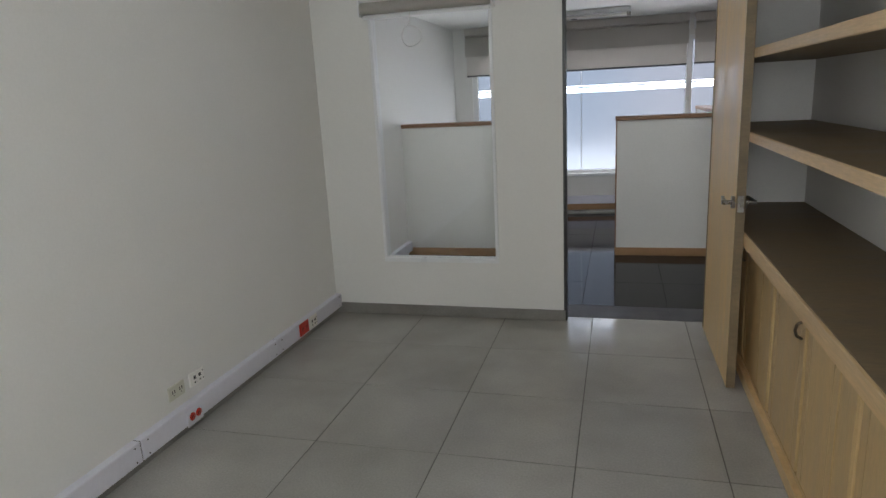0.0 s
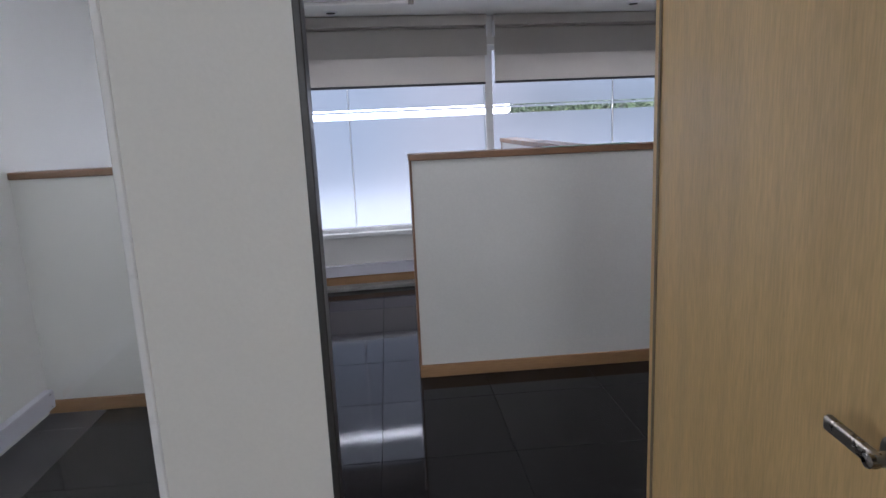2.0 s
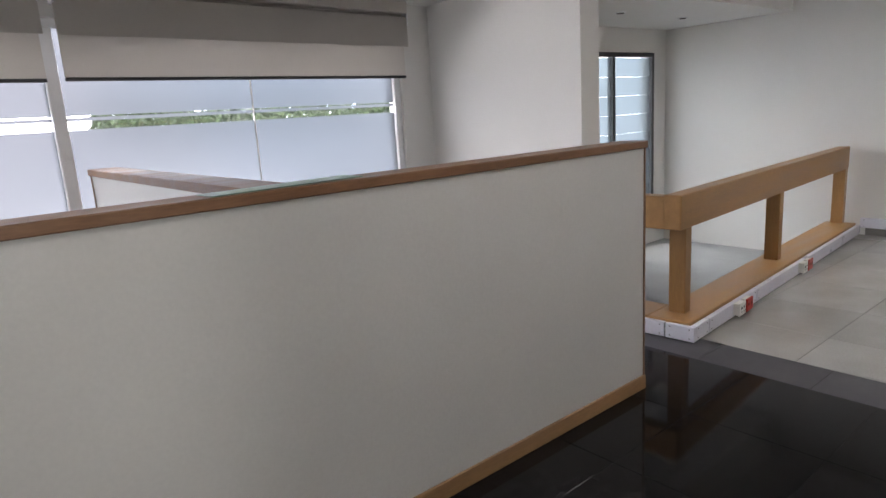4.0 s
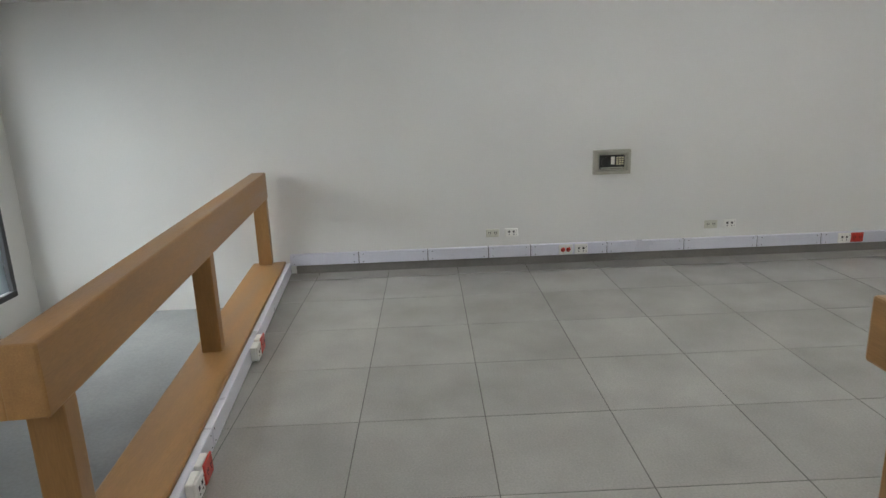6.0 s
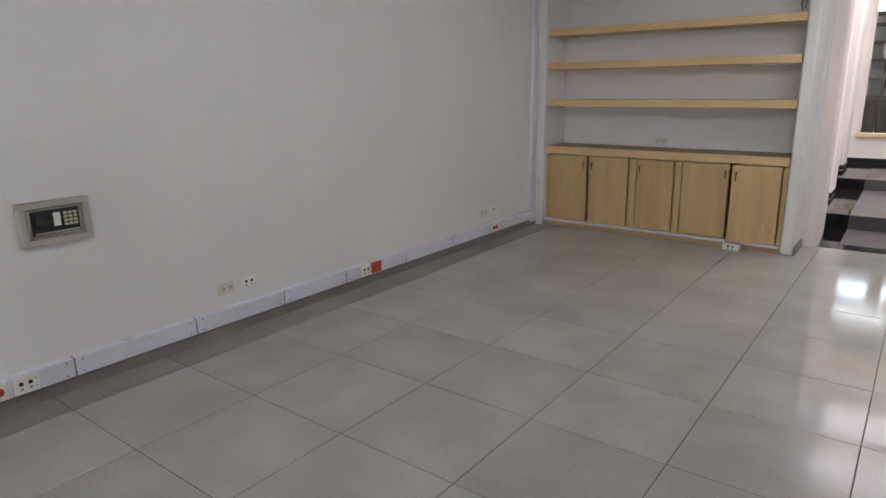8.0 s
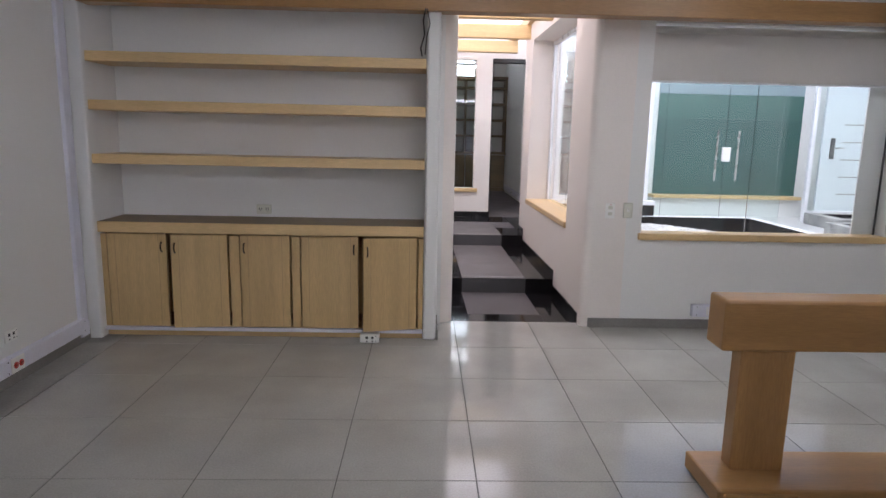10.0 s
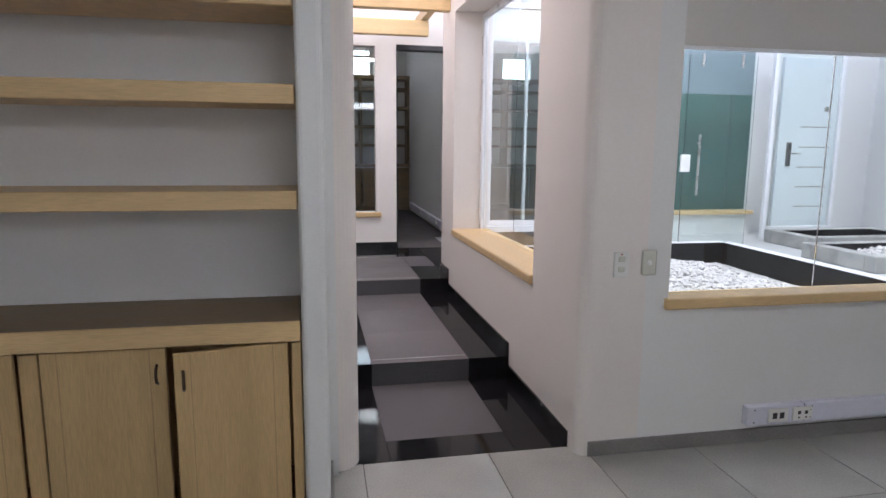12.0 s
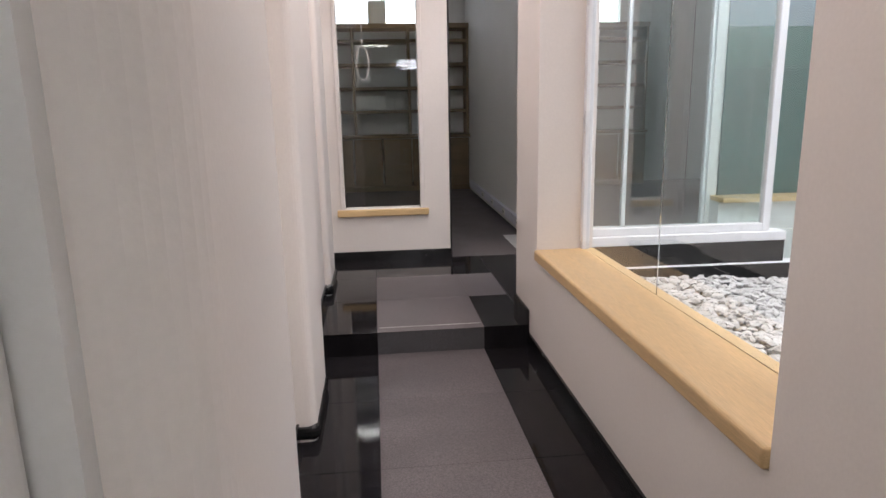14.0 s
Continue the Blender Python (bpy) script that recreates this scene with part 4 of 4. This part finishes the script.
part("glass_edge", B(.33, .345, .012, .03, 0, 1.63, bevel=.002), PANE_GREEN, gp, "glass edge strip")
# the dim room behind the patio glazing
wall("wall_backroom_west", "x", 1.38, .12, -15.7, -11.5, .28, 3.5, [], PAINT, "white wall of the dim back room")
wall("wall_backroom_back", "y", -15.84, .14, 1.38, 5.7, .28, 3.5, [(3.37, 3.95, 2.80, 3.24), (4.5, 5.1, 2.80, 3.24)], PAINT, "white wall with high windows")
solid("ceiling_backroom", B(1.38, 5.76, -15.84, -11.5, 3.5, 3.6), CEILING, "white ceiling of the back room", "ceiling")
solid("floor_backroom", B(1.38, 5.76, -15.84, -11.38, .18, .2785), RUNNER, "dark grey stone floor", "floor")
copy_thing(st, pose(3.04, -15.2, .28))
w7 = thing("window_7", (4.0, -11.44, .28), "tall greenish fixed glazing of the back room", "window")
for a, b in ((.03, .83), (.87, 1.67)):
    ob = part("pane", B(a, b, -.005, .005, .04, 2.58), PANE_GREEN, w7, "greenish glass")
    ob.visible_shadow = False
for a in (0, .83, 1.67):
    part("stile", B(a, a + (.04 if a else .03), -.03, .03, 0, 2.62, bevel=.003), ALU_WHITE, w7)
part("rail", B(.03, 1.67, -.03, .03, 0, .04, bevel=.003), ALU_WHITE, w7)
part("rail", B(.03, 1.67, -.03, .03, 2.58, 2.62, bevel=.003), ALU_WHITE, w7)

pl = thing("pebble_bed", (0, 0, .28), "black-lined planter bed with a white rim", "planter")
line = [(6.08, -8.98), (3.45, -8.98), (3.45, -5.93)]
for (ax, ay), (cx, cy) in zip(line, line[1:]):
    d = Vector((cx - ax, cy - ay))
    m = pose(ax, ay, 0, 0, 0, math.degrees(math.atan2(d.y, d.x)))
    ob = part("lining", B(0, d.length, -.012, 0, 0, .235), SOIL, pl, "black coated lining")
    ob.matrix_basis = m
    ob = part("rim", B(-.02, d.length + .02, .0015, .10, 0, .24, bevel=.004), ALU_WHITE, pl, "white rim")
    ob.matrix_basis = m

# pebbles: many small faceted stones heaped unevenly
rng = np.random.default_rng(5)
ico = bmesh.new()
bmesh.ops.create_icosphere(ico, subdivisions=1, radius=1)
iv = np.array([v.co[:] for v in ico.verts])
itri = np.array([[v.index for v in f.verts] for f in ico.faces])
ico.free()
verts, faces, count = [], [], 0
while count < 10200:
    in_bed = count < 9500
    x, y = (rng.uniform(3.5, 6.08), rng.uniform(-8.95, -5.91)) if in_bed else (rng.uniform(1.16, 1.75), rng.uniform(-9.1, -8.44))
    s = rng.uniform(.016, .036)
    v = iv * (1 + rng.uniform(-.28, .28, (len(iv), 1))) * np.array([s, s * rng.uniform(.6, 1), s * rng.uniform(.4, .7)])
    a = rng.uniform(0, 6.28)
    tilt = rng.uniform(-.5, .5)
    v = v @ np.array([[1, 0, 0], [0, math.cos(tilt), math.sin(tilt)], [0, -math.sin(tilt), math.cos(tilt)]])
    v = v @ np.array([[math.cos(a), math.sin(a), 0], [-math.sin(a), math.cos(a), 0], [0, 0, 1]])
    heap = .29 + .075 * (x - 3.45) + .03 * math.sin(x * 2.1 + 1) * math.sin(y * 1.7) + rng.uniform(-.015, .02)
    verts.append(v + np.array([x, y, heap if in_bed else .36 + rng.uniform(0, .05) - .04 * (x - 1.16)]))
    faces.append(itri + count * len(iv))
    count += 1
me = bpy.data.meshes.new("pebbles")
me.from_pydata(np.concatenate(verts).tolist(), [], np.concatenate(faces).tolist())
me.materials.append(PEBBLE)
tagged(new("pebbles", me), "white decorative pebbles filling the planter", "pebbles", "", "stuff")
solid("pebble_soil", B(3.48, 6.09, -8.96, -5.9, .2805, .295), KERB, "pale gravel under the pebbles", "gravel", "stuff")

# glazed white frame at the south of the pebble bed
gf = thing("glass_screen", (4.80, -9.06, .72), "white-framed glass screen at the patio edge", "glass screen")
W_, H_ = 1.22, 2.1
for a in ((0, .05), (W_ - .05, W_)):
    part("stile", B(a[0], a[1], -.03, .03, 0, H_, bevel=.004), ALU_WHITE, gf)
for a in ((0, .05), (H_ - .05, H_)):
    part("rail", B(.05, W_ - .05, -.03, .03, a[0], a[1], bevel=.004), ALU_WHITE, gf)
ob = part("pane", B(.05, W_ - .05, -.004, .004, .05, H_ - .05), PANE_GREEN, gf, "clear glass")
ob.visible_shadow = False
part("kerb", B(-.1, W_ + .08, -.05, .05, -.40, -.002, bevel=.004), SKIRT_BLACK, gf, "black stone kerb")
part("track", B(-.1, W_ + .08, -.05, .06, -.06, -.001, bevel=.004), ALU_WHITE, gf, "white bottom track")

gd = thing("glass_door", (2.61, -9.8, .29), "frameless double glass door with long steel pulls", "door")
for a, b in ((0, .86), (.866, 1.72), (1.726, 2.4)):
    ob = part("pane", B(a, b, -.005, .005, 0, 2.25), PANE_GREEN, gd, "greenish glass leaf")
    ob.visible_shadow = False
for x in (.70, 1.0):
    hd = part("pull_handle", C((x, .05, .66), (x, .05, 1.36), .014, 16), STEEL, gd, "long steel pull handle")
    for z in (.76, 1.26):
        part("stem", C((x, 0, z), (x, .05, z), .01, 12), STEEL, hd)
part("lock_box", B(.79, .91, .005, .03, .93, 1.13, bevel=.004), PLATE, gd, "white lock box")
for x in (.2, .7, 1.0, 1.6):
    part("hanger", C((x, .02, 2.12), (x, .02, 2.26), .016, 12), STEEL, gd, "round steel glass hanger")

pf = thing("glass_screen", (.78, -10.55, .285), "white-framed glass screen before a white door", "glass screen")
for a in ((-.03, .02), (.97, 1.03)):
    part("stile", B(a[0], a[1], -.03, .03, 0, 2.5, bevel=.004), ALU_WHITE, pf)
part("rail", B(.02, .97, -.03, .03, 0, .18, bevel=.004), ALU_WHITE, pf)
ob = part("pane", B(.02, .97, -.004, .004, .18, 2.5), PANE_GREEN, pf, "clear glass")
ob.visible_shadow = False
pd = thing("door_2", (.58, -10.75, .285), "white panelled entrance door with an electronic lock", "door")
part("leaf", B(0, .92, -.04, 0, 0, 2.42, bevel=.003), DOOR_WHITE, pd)
# shade of the panel grooves drawn as grey strips on the white leaf
for i in range(5):
    part("groove", B(.12, .60, -.002, .004, .42 + i * .27, .436 + i * .27, bevel=.001), KERB, pd)
lk = part("lock_plate", B(.72, .79, 0, .02, .98, 1.3, bevel=.004), LOCK, pd, "dark steel lock plate")
part("lever", C((.76, .045, 1.15), (.59, .045, 1.15), .011, 12), STEEL, lk)
part("peephole", C((.22, 0, 1.75), (.22, .014, 1.75), .035, 16), NICKEL, pd)
for i, (x, y, w_, d_) in enumerate(((1.0, -9.27, 1.25, 1.0), (.2, -10.42, 1.65, .85))):
    kb = thing("planter", (x, y, .28), "low cast-stone planter with a dark bed", "planter", "patio planters")
    for a in ((0, w_, 0, .14), (0, w_, d_ - .14, d_)):
        part("kerb", B(a[0], a[1], a[2], a[3], 0, .17, bevel=.008), KERB, kb)
    for a in ((0, .14), (w_ - .14, w_)):
        part("kerb", B(a[0], a[1], .14, d_ - .14, 0, .17, bevel=.008), KERB, kb)
    for a in ((.14, w_ - .14, .14, .15), (.14, w_ - .14, d_ - .15, d_ - .14), (.14, .15, .15, d_ - .15), (w_ - .15, w_ - .14, .15, d_ - .15)):
        part("lining", B(a[0], a[1], a[2], a[3], 0, .164), SOIL, kb, "black coated lining")
    part("bed", B(.15, w_ - .15, .15, d_ - .15, 0, .06), SOIL, kb, "dark soil bed")

# patio window from the hall
w6 = thing("window_6", (4.03, BACK, .775), "patio window with an oak sill and a glass corner", "window")
part("window_sill", B(-.02, 1.97, -.14, .03, -.055, .0, bevel=.008, seg=2), OAK_H, w6, "pale oak sill")
for a, b in ((0, 1.07), (1.073, 1.95)):
    ob = part("pane", B(a, b, -.11, -.10, .0, 1.58), PANE, w6, "clear glass")
    ob.visible_shadow = False
part("window_frame", B(0, .012, -.115, -.095, 0, 1.58, bevel=.003), ALU_DARK, w6, "slim dark side profile")
rb = thing("roller_blind", (4.03, BACK - .03, 1.93), "pale grey roller blind half drawn over the patio window", "blind", "window blinds")
part("fabric", B(0, 1.945, -.004, 0, .012, .36), FABRIC_PALE, rb)
part("bottom_bar", B(0, 1.945, -.012, .006, 0, .016, bevel=.003), ALU_WHITE, rb)
part("roller", C((0, -.02, .385), (1.945, -.02, .385), .03, 20), FABRIC_PALE, rb)

# ---- outdoors ----
solid("ground", B(-300, 300, -300, 300, -.75, -.7), ASPHALT, "grey paving outside", "ground")
solid("backdrop", B(-14, 22, 9.0, 9.05, -.7, 9), SKYGLOW, "bright hazy sky beyond the windows", "backdrop")
solid("backdrop_study", B(0, 10, -18.0, -17.95, 1, 6), SKYBACK, "bright sky beyond the study windows", "backdrop")
hedge = bmesh.new()
rnd = random.Random(3)
for i in range(4200):
    x = rnd.uniform(4.3, 12.5)
    y, z = rnd.uniform(7.2, 7.7), rnd.uniform(1.50, 1.70 + .03 * math.sin(x * 3.1) + .02 * math.sin(x * 9))
    a, r, lean = rnd.uniform(0, 6.28), rnd.uniform(.035, .075), rnd.uniform(-.9, .9)
    up = Vector((math.cos(a) * r, lean * r, math.sin(a) * r))
    sd = Vector((-math.sin(a) * r * .36, rnd.uniform(-.3, .3) * r, math.cos(a) * r * .36))
    c = Vector((x, y, z))
    fold = Vector((0, .25 * r, 0))
    v = [hedge.verts.new(c + o) for o in (-up, sd * .9 - up * .3 + fold, sd + up * .25 + fold, up, -sd + up * .25 + fold, -sd * .9 - up * .3 + fold)]
    hedge.faces.new((v[0], v[1], v[2], v[3]))
    hedge.faces.new((v[0], v[3], v[4], v[5]))
solid("hedge", hedge, LEAF, "green leafy hedge outside the window", "hedge", "stuff")

# stairs down to the level below, between the two railings
copy_thing(r2, pose(6.53, -.19, 0, 0, 0, 180))
for i in range(9):
    st_ = thing("stair_step", (6.02 - .28 * i, -3.0, -.17 * (i + 1)), "polished black granite stair step", "step", "stair steps")
    part("tread", B(-.30, 0, -.14, 2.5, -.03, 0, bevel=.003), BLACK, st_)
    part("riser", B(-.015, 0, -.14, 2.5, .0, .165), BLACK, st_)
solid("wall_stairwell", bx(bx(B(OX1 + .12, 6.02, -3.2, -3.15, -2.2, -.11), OX1 + .12, 6.02, -.5, -.45, -2.2, -.11), OX1 + .08, OX1 + .12, -3.2, -.45, -2.2, -.11), PAINT,
      "white painted stairwell wall", "wall")
solid("floor_below", B(2.4, 6.02, -3.2, -.45, -2.3, -2.2), GROUT_DARK, "dark floor at the foot of the stairs", "floor")

# ---- floor pieces ----
xs = [OX0 + .001, S + .69, S + 1.29, S + 1.89, S + 2.49, S + 2.69]
ys = [OY0 + .001] + [-1.222 - .61 * i for i in range(7, -1, -1)] + [-.607, .03]
tiled("floor_office", grid(xs, ys) + [(S + 2.69, OX1 - .001, OY0 + .001, .03, 0)], [TILE_DULL], "pale grey polished porcelain tiles with dark joints", -.1, 0)
hx = [6.34, 6.825, 7.435, 8.05, 8.665, 9.28, 9.86, 10.099]
hy = [-5.86] + [-5.205 + .6 * i for i in range(0, 12)] + [2.0]
rects = grid(hx, hy) + grid(hx[1:], [2.0, 2.3])
wx = [OX1 + .171, 3.99, 4.57, 5.18, 5.79, 6.34]
rects += grid(wx, [-5.748, -5.205, -4.605, -4.005, -3.45])
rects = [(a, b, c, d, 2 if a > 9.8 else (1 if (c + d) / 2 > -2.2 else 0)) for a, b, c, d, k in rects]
tiled("floor_hall", rects, [TILE, TILE_DULL, TILE_EDGE], "pale grey polished porcelain tiles, slightly stained", -.1, 0)
gx = [S, .88, 1.48, 1.93, 2.38, 2.98, 3.58, 4.18, 4.78, 5.38, 6.02]
g = []
for a, b in zip(gx, gx[1:]):
    g.append((a, b, .031, .30, 1))
    for c, d in zip([.30, .9, 1.5, 2.1, 2.7, 3.3, 3.9], [.9, 1.5, 2.1, 2.7, 3.3, 3.9, 4.42]):
        g.append((a, b, c, d, 1 if b < .9 else 0))
for c, d in zip([-3.45, -2.85, -2.25, -1.65, -1.05, -.45], [-2.85, -2.25, -1.65, -1.05, -.45, OYW]):
    g.append((6.02, 6.34, c, d, 1))
for a, b in zip([OX1 + .171, 4.18, 4.78, 5.38], [4.18, 4.78, 5.38, 6.02]):
    g.append((a, b, -.45, .031, 0))
    g.append((a, b, -3.45, -3.15, 0))
for c, d in zip([OYW, .6, 1.2, 1.8], [.6, 1.2, 1.8, 2.84]):
    g.append((6.02, 6.34, c, d, 1))
for c, d in zip([2.84, 3.4], [3.4, 4.42]):
    g.append((6.02, 6.3, c, d, 0))
tiled("floor_granite", g, [BLACK, FLAMED], "polished black granite slabs with matte grey borders", -.1, 0, .0009, GROUT_DARK)
